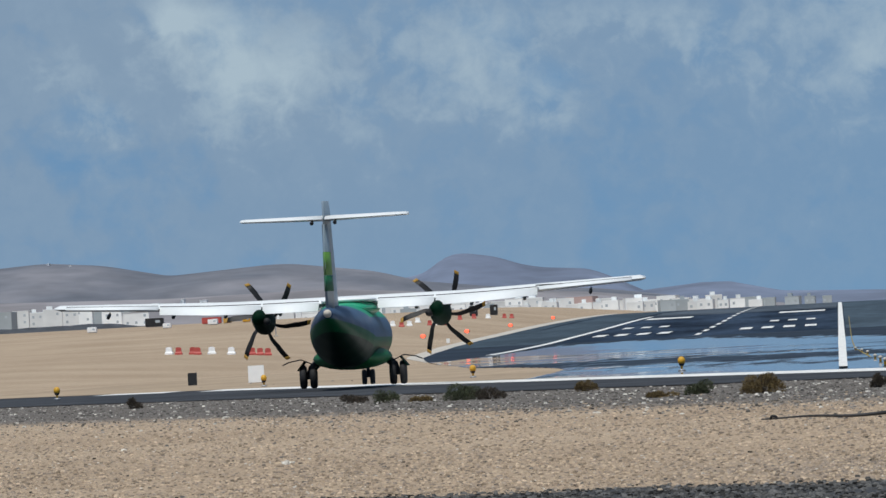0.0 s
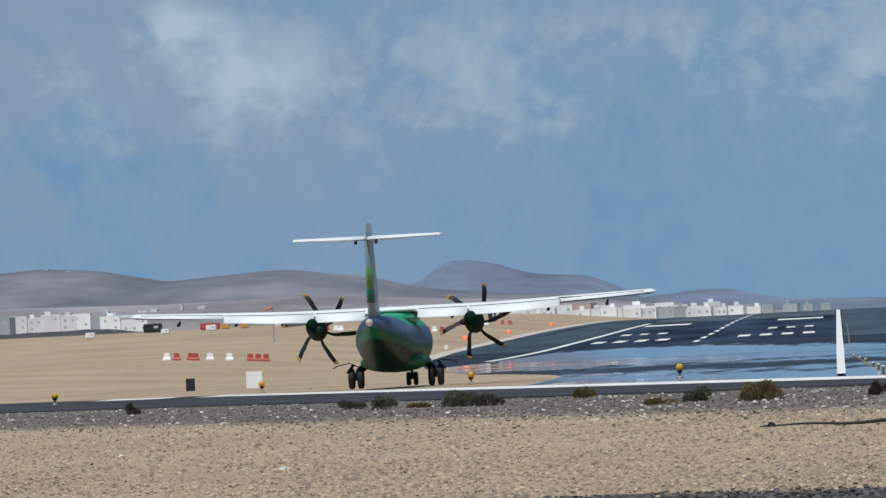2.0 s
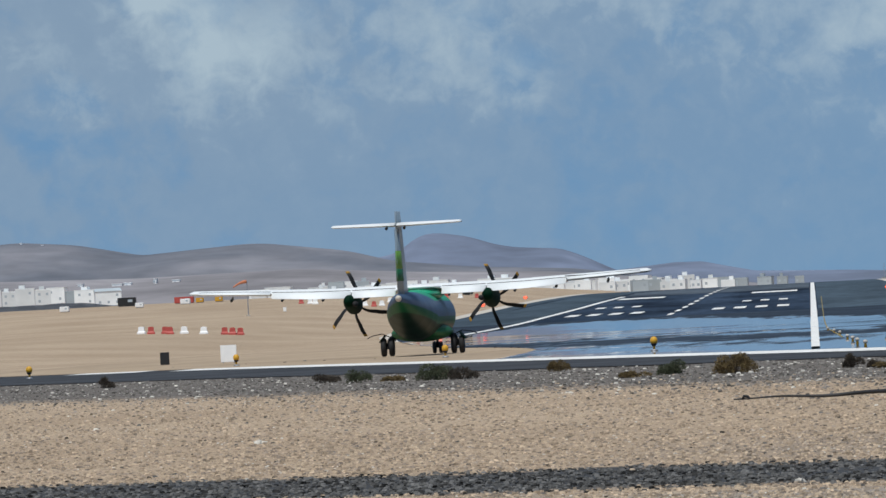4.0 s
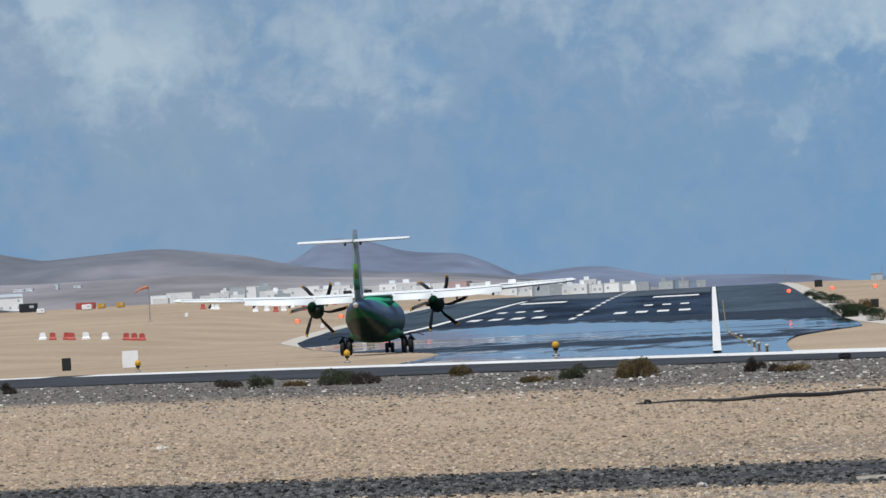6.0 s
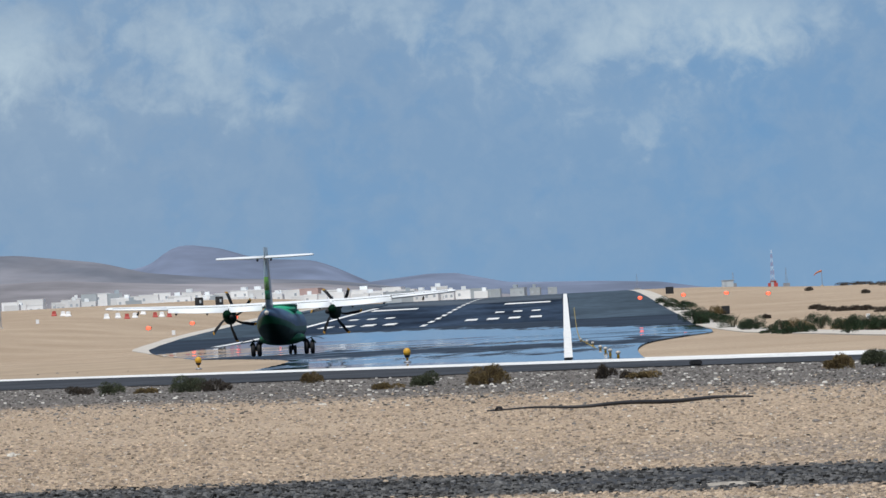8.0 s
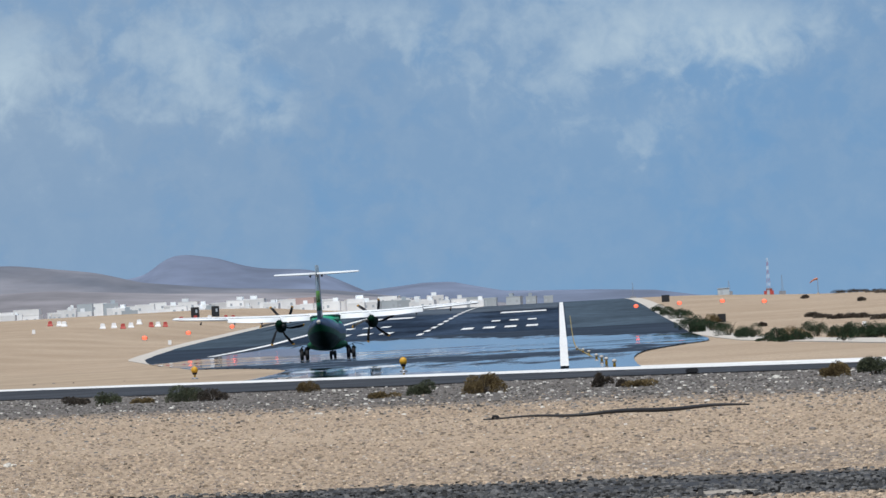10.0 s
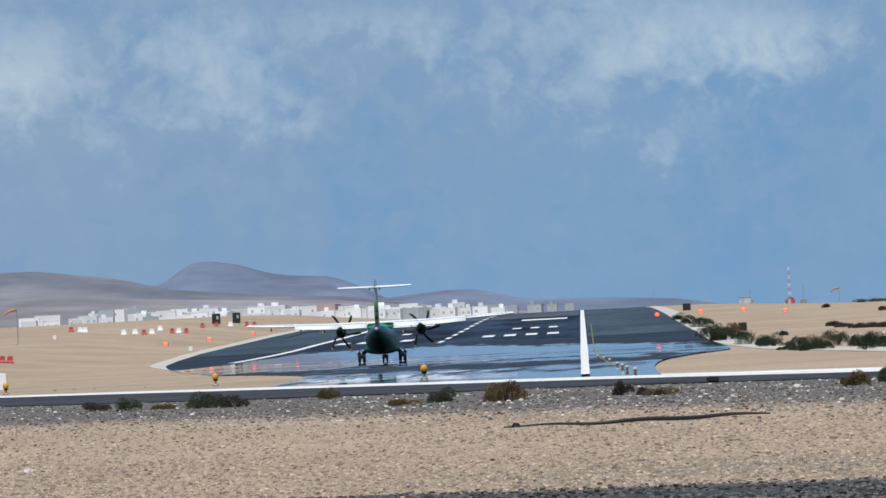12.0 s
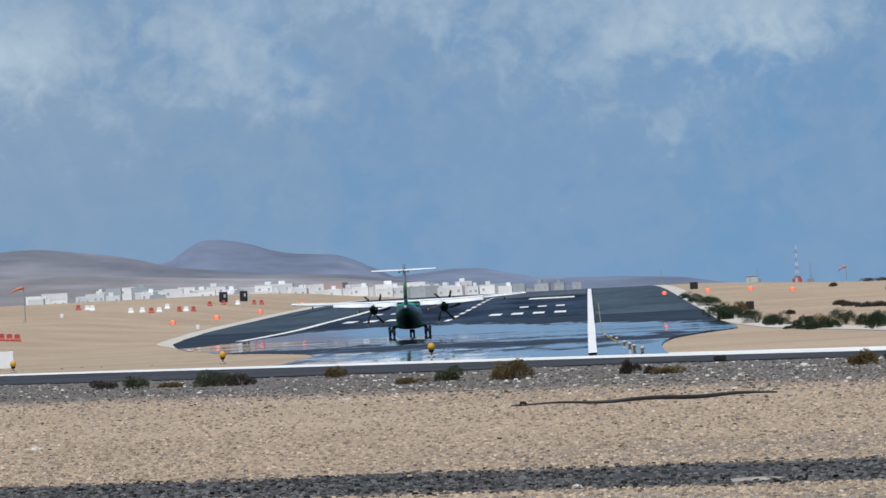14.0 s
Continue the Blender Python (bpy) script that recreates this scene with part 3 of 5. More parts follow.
sheet("shoulder_left", lambda y: LEFT(y) - 0.3 - 2.3 * float(smooth(y, 770, 900)), LEFT, list(np.linspace(770, 1900, 110)), 0.06, M["kerb"], "pale concrete edge beside the runway", cols=1, thick=0.06)
KERB = piecewise([(150, 18.5), (264, 16.4), (333, 14.6), (480, 12.6), (700, 14.2), (1000, 16.6), (1700, 17.6), (2600, 17.8)])
sheet("shoulder_right", KERB, lambda y: KERB(y) + 3.2, list(np.linspace(190, 1900, 120)), 0.06, M["kerb"], "pale concrete edge beside the runway", cols=1, thick=0.06)


# ---- hills and town far off ----
def ridge(name, crest, dist, depth, mat, label, rough, seed):
    """A ridge: a crest line given in azimuth and elevation (per F), falling to the plain before and behind it."""
    us = np.array([c[0] for c in crest], float)
    es = np.array([c[1] for c in crest], float)
    grid = np.linspace(us[0], us[-1], 240)
    top = np.interp(grid, us, es)
    k = np.ones(3) / 3
    top = np.convolve(np.pad(top, 1, mode="edge"), k, mode="valid")
    verts, faces, rowsn = [], [], 26
    for j in range(rowsn):
        v = j / (rowsn - 1)
        d = dist + depth * (v - 0.62)
        shape = math.sin(min(1.0, v / 0.62) * math.pi / 2) ** 1.15 if v < 0.62 else math.cos((v - 0.62) / 0.38 * math.pi / 2)
        for u, e in zip(grid, top):
            x = u * dist / F
            zc = EYE + e * dist / F
            n1 = noise.fractal(Vector((x * 0.006 + seed, d * 0.005, seed)), 0.8, 2.0, 5)
            base = 2.0
            z = base + (zc - base) * shape + n1 * rough * math.sin(math.pi * min(1, v / 0.62)) * max(0.0, 1 - v / 0.62) * 1.6
            verts.append((x, d, z))
    n = len(grid)
    for j in range(rowsn - 1):
        for i in range(n - 1):
            faces.append((j * n + i, j * n + i + 1, (j + 1) * n + i + 1, (j + 1) * n + i))
    ob = mesh(name, verts, faces, mat)
    for p in ob.data.polygons:
        p.use_smooth = True
    return tagged(ob, label, "hill", kind="structure")


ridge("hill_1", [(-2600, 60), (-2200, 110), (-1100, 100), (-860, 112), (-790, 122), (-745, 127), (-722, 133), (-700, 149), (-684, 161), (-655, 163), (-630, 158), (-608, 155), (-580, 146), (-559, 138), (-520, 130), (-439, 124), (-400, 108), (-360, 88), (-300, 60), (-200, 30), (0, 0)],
      4550, 700, M["hill_far"], "flat-topped volcanic hill with mauve haze in its colour", 5, 3.1)
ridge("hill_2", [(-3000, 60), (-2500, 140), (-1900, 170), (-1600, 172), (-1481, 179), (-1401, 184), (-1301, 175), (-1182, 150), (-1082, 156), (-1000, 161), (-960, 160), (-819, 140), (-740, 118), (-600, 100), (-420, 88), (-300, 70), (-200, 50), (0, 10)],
      4150, 700, M["hill_near"], "long bare brown ridge with haze and shadow patches in its colour", 7, 8.7)
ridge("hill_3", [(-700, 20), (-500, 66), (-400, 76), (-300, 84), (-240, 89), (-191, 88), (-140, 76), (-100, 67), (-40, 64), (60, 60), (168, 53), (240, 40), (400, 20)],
      4400, 500, M["hill_far"], "low hill coloured mauve for haze beyond the runway's crest", 3, 5.2)
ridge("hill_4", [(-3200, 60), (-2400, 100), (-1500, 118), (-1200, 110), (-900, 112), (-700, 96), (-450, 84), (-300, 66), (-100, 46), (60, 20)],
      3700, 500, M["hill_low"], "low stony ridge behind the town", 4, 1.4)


# ---- aircraft ----
def ellipse(cx, cy, cz, rx, rz, n=28):
    return [(cx + rx * math.sin(2 * math.pi * k / n), cy, cz + rz * math.cos(2 * math.pi * k / n)) for k in range(n)]


def airfoil(x, y_le, chord, z, thick, n=9, droop=0.0):
    """A closed section across x, nose forward (+y)."""
    pts = []
    for k in range(n + 1):
        s = 0.5 - 0.5 * math.cos(math.pi * k / n)
        t = 5 * thick * (0.2969 * math.sqrt(s) - 0.126 * s - 0.3516 * s ** 2 + 0.2843 * s ** 3 - 0.1015 * s ** 4)
        camber = 0.10 * thick * 4 * s * (1 - s)
        pts.append((s, camber + t, camber - t))
    up = [(x, y_le - s * chord, z + (u - droop * max(0, s - 0.6)) * chord) for s, u, _ in pts]
    dn = [(x, y_le - s * chord, z + (d - droop * max(0, s - 0.6)) * chord) for s, _, d in reversed(pts[1:-1])]
    return up + dn


def wing_z(x):
    return 3.80 + max(0.0, abs(x) - 5.2) * math.tan(radians(2.6))


def wing_chord(x):
    a = abs(x)
    return 2.62 if a < 5.2 else 2.62 + (1.50 - 2.62) * (a - 5.2) / 8.3


def livery():
    """One coat of paint over the fuselage: blue-grey above, green below a rising line, shade darkening the belly's
    colour, emerald shoulders before the fin.
    """
    m = material("aircraft paint scheme with belly shade", (0.055, 0.098, 0.175), 0.45, vary=0.06, scale=0.5, fine=0.03, spec=0.12)
    nt = m.node_tree
    b = nt.nodes["Principled BSDF"]
    tc = nt.nodes.new("ShaderNodeTexCoord")
    sp = nt.nodes.new("ShaderNodeSeparateXYZ")
    nt.links.new(tc.outputs["Object"], sp.inputs[0])

    def op(kind, p, q, clamp=False):
        nd = nt.nodes.new("ShaderNodeMath")
        nd.operation, nd.use_clamp = kind, clamp
        for i, v in enumerate((p, q)):
            if isinstance(v, (int, float)):
                nd.inputs[i].default_value = v
            else:
                nt.links.new(v, nd.inputs[i])
        return nd.outputs[0]

    def coat(col, level, top, tint):
        """Tint where the height lies under (top False) or over a line that runs with the body's length."""
        d = op("SUBTRACT", sp.outputs[2], level) if top else op("SUBTRACT", level, sp.outputs[2])
        nd = nt.nodes.new("ShaderNodeMix")
        nd.data_type = "RGBA"
        nt.links.new(op("MULTIPLY", d, 25.0, True), nd.inputs[0])
        nt.links.new(col, nd.inputs[6])
        nd.inputs[7].default_value = tint
        return nd.outputs[2]

    col = b.inputs["Base Color"].links[0].from_socket
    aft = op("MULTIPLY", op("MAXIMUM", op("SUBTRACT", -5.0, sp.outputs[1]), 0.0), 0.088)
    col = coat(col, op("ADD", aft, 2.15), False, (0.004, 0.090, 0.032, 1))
    # the underside's shade, painted as near-black green below a lower line
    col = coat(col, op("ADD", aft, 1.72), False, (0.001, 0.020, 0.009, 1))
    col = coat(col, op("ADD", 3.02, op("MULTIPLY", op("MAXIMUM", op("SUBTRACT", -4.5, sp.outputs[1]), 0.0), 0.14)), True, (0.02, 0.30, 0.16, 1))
    nt.links.new(col, b.inputs["Base Color"])
    return m


def aircraft():
    plane = thing("turboprop_airliner", pose(-22, 308, 0), "white and green twin-propeller airliner rolling down the runway", "aircraft")
    # fuselage: y, half width, half height, centre height
    STA = [(11.55, 0.06, 0.06, 1.75), (11.2, 0.42, 0.38, 1.80), (10.6, 0.78, 0.74, 1.92), (9.8, 1.10, 1.10, 2.08), (8.8, 1.32, 1.33, 2.18), (7.6, 1.42, 1.40, 2.22),
           (4, 1.43, 1.41, 2.22), (0, 1.43, 1.41, 2.22), (-4, 1.43, 1.41, 2.22), (-6.0, 1.42, 1.38, 2.24), (-8.0, 1.32, 1.24, 2.36), (-10.0, 1.12, 1.02, 2.56),
           (-12.0, 0.84, 0.76, 2.80), (-13.6, 0.54, 0.50, 3.02), (-14.6, 0.34, 0.32, 3.16), (-15.2, 0.20, 0.19, 3.22)]
    n = 56
    cols = np.array(STA[::-1]).T
    run = np.concatenate([np.linspace(-15.2, -4, 70), np.linspace(-3.8, 7.5, 24), np.linspace(7.6, 11.55, 24)])
    fine_run = [np.interp(run, cols[0], c) for c in cols[1:]]
    for c in fine_run:
        c[1:-1] = (c[:-2] + 2 * c[1:-1] + c[2:]) / 4
    rings = [ellipse(0, float(y), float(z), float(rx), float(rz), n) for y, rx, rz, z in zip(run, *fine_run)]
    bm = bmesh.new()
    loft(bm, rings)
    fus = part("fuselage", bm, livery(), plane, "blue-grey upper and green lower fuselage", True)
    bm = bmesh.new()
    loft(bm, [ellipse(0, y, z, r, r, 14) for y, r, z in ((-15.1, 0.19, 3.22), (-15.35, 0.17, 3.23), (-15.5, 0.09, 3.24))])
    part("tail_cone", bm, M["yellow"], plane, "small yellowish tail light", True).data.materials[0] = M["kerb"]
    # belly and wing-root fairings
    bm = bmesh.new()
    loft(bm, [[(x * w, y, 1.25 + z * h) for x, z in [(math.sin(2 * math.pi * k / 20), math.cos(2 * math.pi * k / 20)) for k in range(20)]]
              for y, w, h in ((3.6, 0.5, 0.2), (2.8, 1.25, 0.38), (1.6, 1.72, 0.52), (0, 1.82, 0.56), (-1.6, 1.68, 0.52), (-2.9, 1.35, 0.4), (-4.2, 0.5, 0.2))])
    part("gear_fairing", bm, M["green"], plane, "green bulged wheel fairing", True)
    bm = bmesh.new()
    loft(bm, [[(x * w, y, 3.44 + z * h) for x, z in [(math.sin(2 * math.pi * k / 20), math.cos(2 * math.pi * k / 20)) for k in range(20)]]
              for y, w, h in ((3.0, 0.3, 0.1), (2.2, 0.9, 0.30), (1.2, 1.3, 0.40), (-0.4, 1.34, 0.42), (-1.6, 1.2, 0.36), (-2.8, 0.75, 0.24), (-3.8, 0.15, 0.1))])
    part("wing_fairing", bm, M["emerald"], plane, "green fairing over the wing root", True)
    bm = bmesh.new()
    loft(bm, [[(x * w, y, 3.86 + z * h) for x, z in [(math.sin(2 * math.pi * k / 20), math.cos(2 * math.pi * k / 20)) for k in range(20)]]
              for y, w, h in ((1.6, 0.4, 0.06), (0.9, 1.1, 0.18), (-0.4, 1.3, 0.20), (-1.3, 1.2, 0.15), (-2.2, 0.9, 0.06))])
    part("wing_centre_cover", bm, M["white"], plane, "white cover over the wing's middle", True)
    # wings
    for s in (-1, 1):
        bm = bmesh.new()
        secs = []
        for a in (0.0, 1.5, 3.0, 5.2, 7.0, 9.0, 11.0, 12.6, 13.25, 13.5):
            c = wing_chord(a) * (1 if a < 13.4 else 0.82)
            le = 1.15 - (0 if a < 5.2 else (a - 5.2) * 0.055)
            secs.append(airfoil(s * a, le, c * 0.74, wing_z(a), 0.235 if a < 13.4 else 0.12, droop=0.05))
        loft(bm, secs)
        wing = part("wing", bm, M["white"], plane, "", True)
        for a0, a1, nm, drop in ((1.35, 3.9, "flap", 0.42), (3.98, 8.6, "flap", 0.42), (8.68, 12.9, "aileron", 0.10)):
            bm = bmesh.new()
            secs = []
            for a in (a0, (a0 + a1) / 2, a1):
                c = wing_chord(a)
                le = 1.15 - (0 if a < 5.2 else (a - 5.2) * 0.055) - c * 0.715
                sec = airfoil(s * a, 0, c * 0.33, 0, 0.30)
                rot = Matrix.Rotation(math.atan(drop), 3, "X")
                secs.append([tuple(Vector((p[0], 0, 0)) + Vector((0, le, wing_z(a) - 0.005 - 0.035 * (nm == "flap"))) + rot @ Vector((0, p[1], p[2]))) for p in sec])
            loft(bm, secs)
            part(nm, bm, M["white"], wing, "", True)
            # a black rod draws the shade in the gap ahead of the flap
            bm = bmesh.new()
            tube(bm, [(s * a, 1.15 - (0 if a < 5.2 else (a - 5.2) * 0.055) - wing_chord(a) * 0.775, wing_z(a) + 0.046 * wing_chord(a) - 0.03 * (nm == "flap")) for a in (a0, (a0 + a1) / 2, a1)], 0.022, 6)
            part("hinge_gap", bm, M["signblack"], wing, "black rod standing for the shaded gap before the flap", True)
        for a in (3.1, 5.6, 8.0, 11.0):
            bm = bmesh.new()
            c = wing_chord(a)
            y = 1.15 - c * 0.8
            z = wing_z(a) - 0.16
            tube(bm, [(s * a, y + 0.7, z - 0.03), (s * a, y + 0.2, z - 0.17), (s * a, y - 0.35, z - 0.26), (s * a, y - 0.6, z - 0.24)], [0.03, 0.085, 0.085, 0.03], 8)
            part("flap_hinge", bm, M["grey"], wing, "dark flap hinge fairing", True)
        if s > 0:
            # a thin black block imitates the shading at the flap's outer end
            bm = bmesh.new()
            block(bm, 9.15, 1.15 - 0.21 - wing_chord(9.15) * 0.78, wing_z(9.15) + 0.11, 1.25, 0.3, 0.05, 0.01)
            part("flap_slot", bm, M["signblack"], wing, "black strip standing for shade at the flap's end")
        # nacelle and propeller
        nx, nz = s * 4.05, 3.12
        bm = bmesh.new()
        loft(bm, [[(nx + w * math.sin(2 * math.pi * k / 18), y, nz + dz + h * math.cos(2 * math.pi * k / 18)) for k in range(18)]
                  for y, w, h, dz in ((3.05, 0.30, 0.30, 0), (2.9, 0.40, 0.46, -0.02), (2.2, 0.47, 0.60, -0.02), (1.0, 0.49, 0.64, 0.02), (-0.4, 0.44, 0.52, 0.10), (-1.6, 0.32, 0.36, 0.14), (-2.3, 0.2, 0.22, 0.16))])
        nac = part("nacelle", bm, M["darkgreen"], plane, "dark green engine nacelle", True)
        bm = bmesh.new()
        tube(bm, [(nx - s * 0.30, -0.8, nz - 0.02), (nx - s * 0.36, -1.7, nz - 0.03), (nx - s * 0.38, -2.1, nz - 0.02)], [0.17, 0.17, 0.15], 12)
        part("exhaust", bm, M["black"], nac, "dark exhaust pipe", True)
        # landing gear
        gx = s * 2.05
        bm = bmesh.new()
        tube(bm, [(s * 1.55, 0.25, 1.15), (s * 1.9, 0.1, 0.85), (gx, 0, 0.45)], [0.2, 0.17, 0.13], 10)
        tube(bm, [(gx - 0.36, 0, 0.43), (gx + 0.36, 0, 0.43)], 0.07, 10)
        tube(bm, [(s * 1.5, 0.7, 1.0), (gx, 0.05, 0.55)], 0.05, 8)
        part("main_gear_leg", bm, M["grey"], plane, "grey landing gear leg", True)
        for o in (-0.235, 0.235):
            wheel(plane, gx + o, 0.0, 0.48, 0.54, 0.30)
        bm = bmesh.new()
        block(bm, s * 2.35, 0.25, 0.98, 0.05, 1.5, 0.55, 0.015, Matrix.Rotation(s * radians(-38), 4, "Y"))
        part("gear_door", bm, M["darkgreen"], plane, "dark green wheel door")
        bm = bmesh.new()
        tube(bm, [(s * 1.85, -0.2, 1.05), (s * 2.35, -0.25, 1.27), (s * 2.9, -0.3, 1.18), (s * 3.2, -0.3, 1.05)], 0.03, 6)
        part("gear_arm", bm, M["black"], plane, "thin dark door arm")
    bm = bmesh.new()
    tube(bm, [(0, 10.6, 1.25), (0, 10.77, 0.35)], [0.09, 0.07], 10)
    tube(bm, [(-0.26, 10.77, 0.32), (0.26, 10.77, 0.32)], 0.05, 8)
    part("nose_gear_leg", bm, M["grey"], plane, "grey nose gear leg", True)
    for o in (-0.19, 0.19):
        wheel(plane, o, 10.77, 0.30, 0.36, 0.22)
    # fin, rudder and tailplane
    bm = bmesh.new()
    secs = []
    for z, le, c, th in ((3.05, -9.2, 5.4, 0.075), (3.9, -10.4, 3.55, 0.11), (5.3, -11.3, 2.75, 0.14), (6.7, -12.15, 2.1, 0.175), (7.4, -12.55, 1.85, 0.20), (8.12, -12.95, 1.55, 0.20)):
        sec = airfoil(0, 0, c, 0, th)
        secs.append([(p[2], le + p[1], z) for p in sec])
    loft(bm, secs)
    fin = part("fin", bm, M["fingrey"], plane, "pale grey fin with green and lime bands", True)
    bm = bmesh.new()
    secs = []
    for z, te, c in ((3.45, -14.75, 1.5), (5.3, -14.9, 1.25), (7.1, -15.0, 0.95)):
        sec = airfoil(0, 0, c, 0, 0.27)
        secs.append([(p[2], te + c + p[1], z) for p in sec])
    loft(bm, secs)
    part("rudder", bm, M["fingrey"], fin, "pale grey rudder", True)
    for nm, z0, z1, mt in (("lime_band", 4.9, 5.9, M["lime"]), ("green_band", 4.2, 4.88, M["green"])):
        bm = bmesh.new()
        secs = []
        for z in (z0, (z0 + z1) / 2, z1):
            te = float(np.interp(z, (3.45, 7.1), (-14.77, -15.02)))
            c = float(np.interp(z, (3.45, 5.3, 7.1), (1.5, 1.25, 0.95)))
            sec = airfoil(0, 0, c, 0, 0.30)
            secs.append([(p[2], te + c + p[1], z) for p in sec])
        loft(bm, secs)
        part(nm, bm, mt, fin, nm.split("_")[0] + " painted band on the rudder", True)
    for s in (-1, 1):
        bm = bmesh.new()
        loft(bm, [airfoil(s * a, -13.0 - a * 0.12, c, 7.36 + a * 0.012, 0.12, droop=0.06) for a, c in ((0.05, 2.0), (1.5, 1.75), (3.0, 1.45), (3.55, 1.3), (3.66, 1.0))])
        tp = part("tailplane", bm, M["white"], plane, "", True)
        bm = bmesh.new()
        tube(bm, [(s * 0.5, -14.2, 7.28), (s * 0.5, -14.9, 7.16), (s * 0.5, -15.2, 7.18)], [0.03, 0.09, 0.05], 8)
        part("elevator_hinge", bm, M["black"], tp, "dark elevator hinge", True)
    props = []
    for s in (-1, 1):
        hub = new("propeller")
        hub.parent = plane
        hub.location = (s * 4.05, 3.25, 3.12)
        props.append(propeller(hub))
    return plane, props


def wheel(plane, x, y, z, r, w):
    bm = bmesh.new()
    prof = [(-0.5, 0.55), (-0.5, 0.86), (-0.36, 0.97), (0, 1.0), (0.36, 0.97), (0.5, 0.86), (0.5, 0.55)]
    loft(bm, [[(x + a * w, y + r * b * math.cos(2 * math.pi * k / 24), z + r * b * math.sin(2 * math.pi * k / 24)) for k in range(24)] for a, b in prof])
    wh = part("wheel", bm, M["black"], plane, "black rubber tyre", True)
    bm = bmesh.new()
    loft(bm, [[(x + a * w, y + r * b * math.cos(2 * math.pi * k / 16), z + r * b * math.sin(2 * math.pi * k / 16)) for k in range(16)] for a, b in ((-0.42, 0.5), (-0.53, 0.42), (0.53, 0.42), (0.42, 0.5))])
    part("rim", bm, M["grey"], wh, "grey wheel rim", True)


def propeller(hub):
    """Six curved black blades with yellow tips on a spinner; the spin axis is y."""
    bm = bmesh.new()
    loft(bm, [ellipse(0, y, 0, r, r, 16) for y, r in ((-0.2, 0.30), (0.1, 0.30), (0.4, 0.22), (0.62, 0.10), (0.7, 0.02))])
    spin = part("spinner", bm, M["darkgreen"], hub, "", True)
    for k in range(6):
        for nm, r0, r1, mt in (("blade", 0.22, 1.83, M["blade"]), ("blade_tip", 1.83, 1.965, M["tip"])):
            bm = bmesh.new()
            secs = []
            for i in range(9 if nm == "blade" else 4):
                f = i / (8 if nm == "blade" else 3)
                r = r0 + (r1 - r0) * f
                g = r / 1.965
                c = 0.12 + 0.17 * math.sin(min(1, g * 1.25) * math.pi * 0.62) * (1 if g < 0.85 else 1 - 1.6 * (g - 0.85))
                sweep = 0.10 * math.sin(min(1, g / 0.6) * math.pi) - 0.80 * max(0, g - 0.4) ** 1.9
                tw = radians(62 - 42 * g)
                sec = airfoil(0, c * 0.5, c, 0, 0.10 if g > 0.3 else 0.3, 5)
                ring = []
                for p in sec:
                    across, thick = p[1], p[2]
                    ring.append((sweep * 1.1 + across * math.cos(tw) - thick * math.sin(tw), across * math.sin(tw) + thick * math.cos(tw), r))
                secs.append(ring)
            loft(bm, secs)
            bm.transform(Matrix.Rotation(radians(60 * k), 4, "Y"))
            part(nm, bm, mt, hub, "yellow tip" if nm == "blade_tip" else "", True)
    return hub


plane, props = aircraft()


# ---- things beside the runway ----
def ground_at(x, y):
    return float(height(x, y))


def at(u, y):
    """x at the bearing u (per F) and distance y."""
    return u * y / F


def drop(u, e):
    """The place where a line of sight at bearing u, rise e (per F) first meets the ground."""
    y = np.arange(60, 3200, 1.0)
    gap = EYE + e * y / F - height(u * y / F, y)
    i = int(np.argmax(gap <= 0)) if (gap <= 0).any() else 1700
    yy = float(y[i])
    return u * yy / F, yy


# lamps along the taxiway's far edge
def edge_lamp(m):
    ob = thing("taxiway_lamp", m, "yellow elevated lamp on a short post beside the white line", "airfield lamp", "lamps along the taxiway edge")
    bm = bmesh.new()
    loft(bm, [[(r * math.cos(a), r * math.sin(a), z) for a in np.linspace(0, 2 * math.pi, 12, endpoint=False)] for z, r in ((0, 0.17), (0.05, 0.17), (0.09, 0.08))])
    part("base", bm, M["steel"], ob, "", True)
    bm = bmesh.new()
    tube(bm, [(0, 0, 0.05), (0, 0, 0.30)], [0.045, 0.06], 10)
    part("post", bm, M["yellow"], ob, "yellow frangible post", True)
    bm = bmesh.new()
    loft(bm, [[(r * math.cos(a), r * math.sin(a), z) for a in np.linspace(0, 2 * math.pi, 14, endpoint=False)]
              for z, r in ((0.30, 0.07), (0.36, 0.15), (0.45, 0.172), (0.55, 0.155), (0.62, 0.10), (0.65, 0.03))])
    part("lamp_head", bm, M["yellow"], ob, "round orange-yellow head", True)
    bm = bmesh.new()
    loft(bm, [[(r * math.cos(a), r * math.sin(a), z) for a in np.linspace(0, 2 * math.pi, 10, endpoint=False)] for z, r in ((0.36, 0.125), (0.30, 0.13), (0.22, 0.07))])
    part("collar", bm, M["signblack"], ob, "dark collar", True)
    return ob


LAMPS = [(-1397, 343), (-1027, 372), (-655, 344), (-285, 301)]
first = None
for u, d in LAMPS:
    x = at(u, d)
    m = pose(x, d, ground_at(x, d) + 0.055)
    first = copy_thing(first, m) if first else edge_lamp(m)


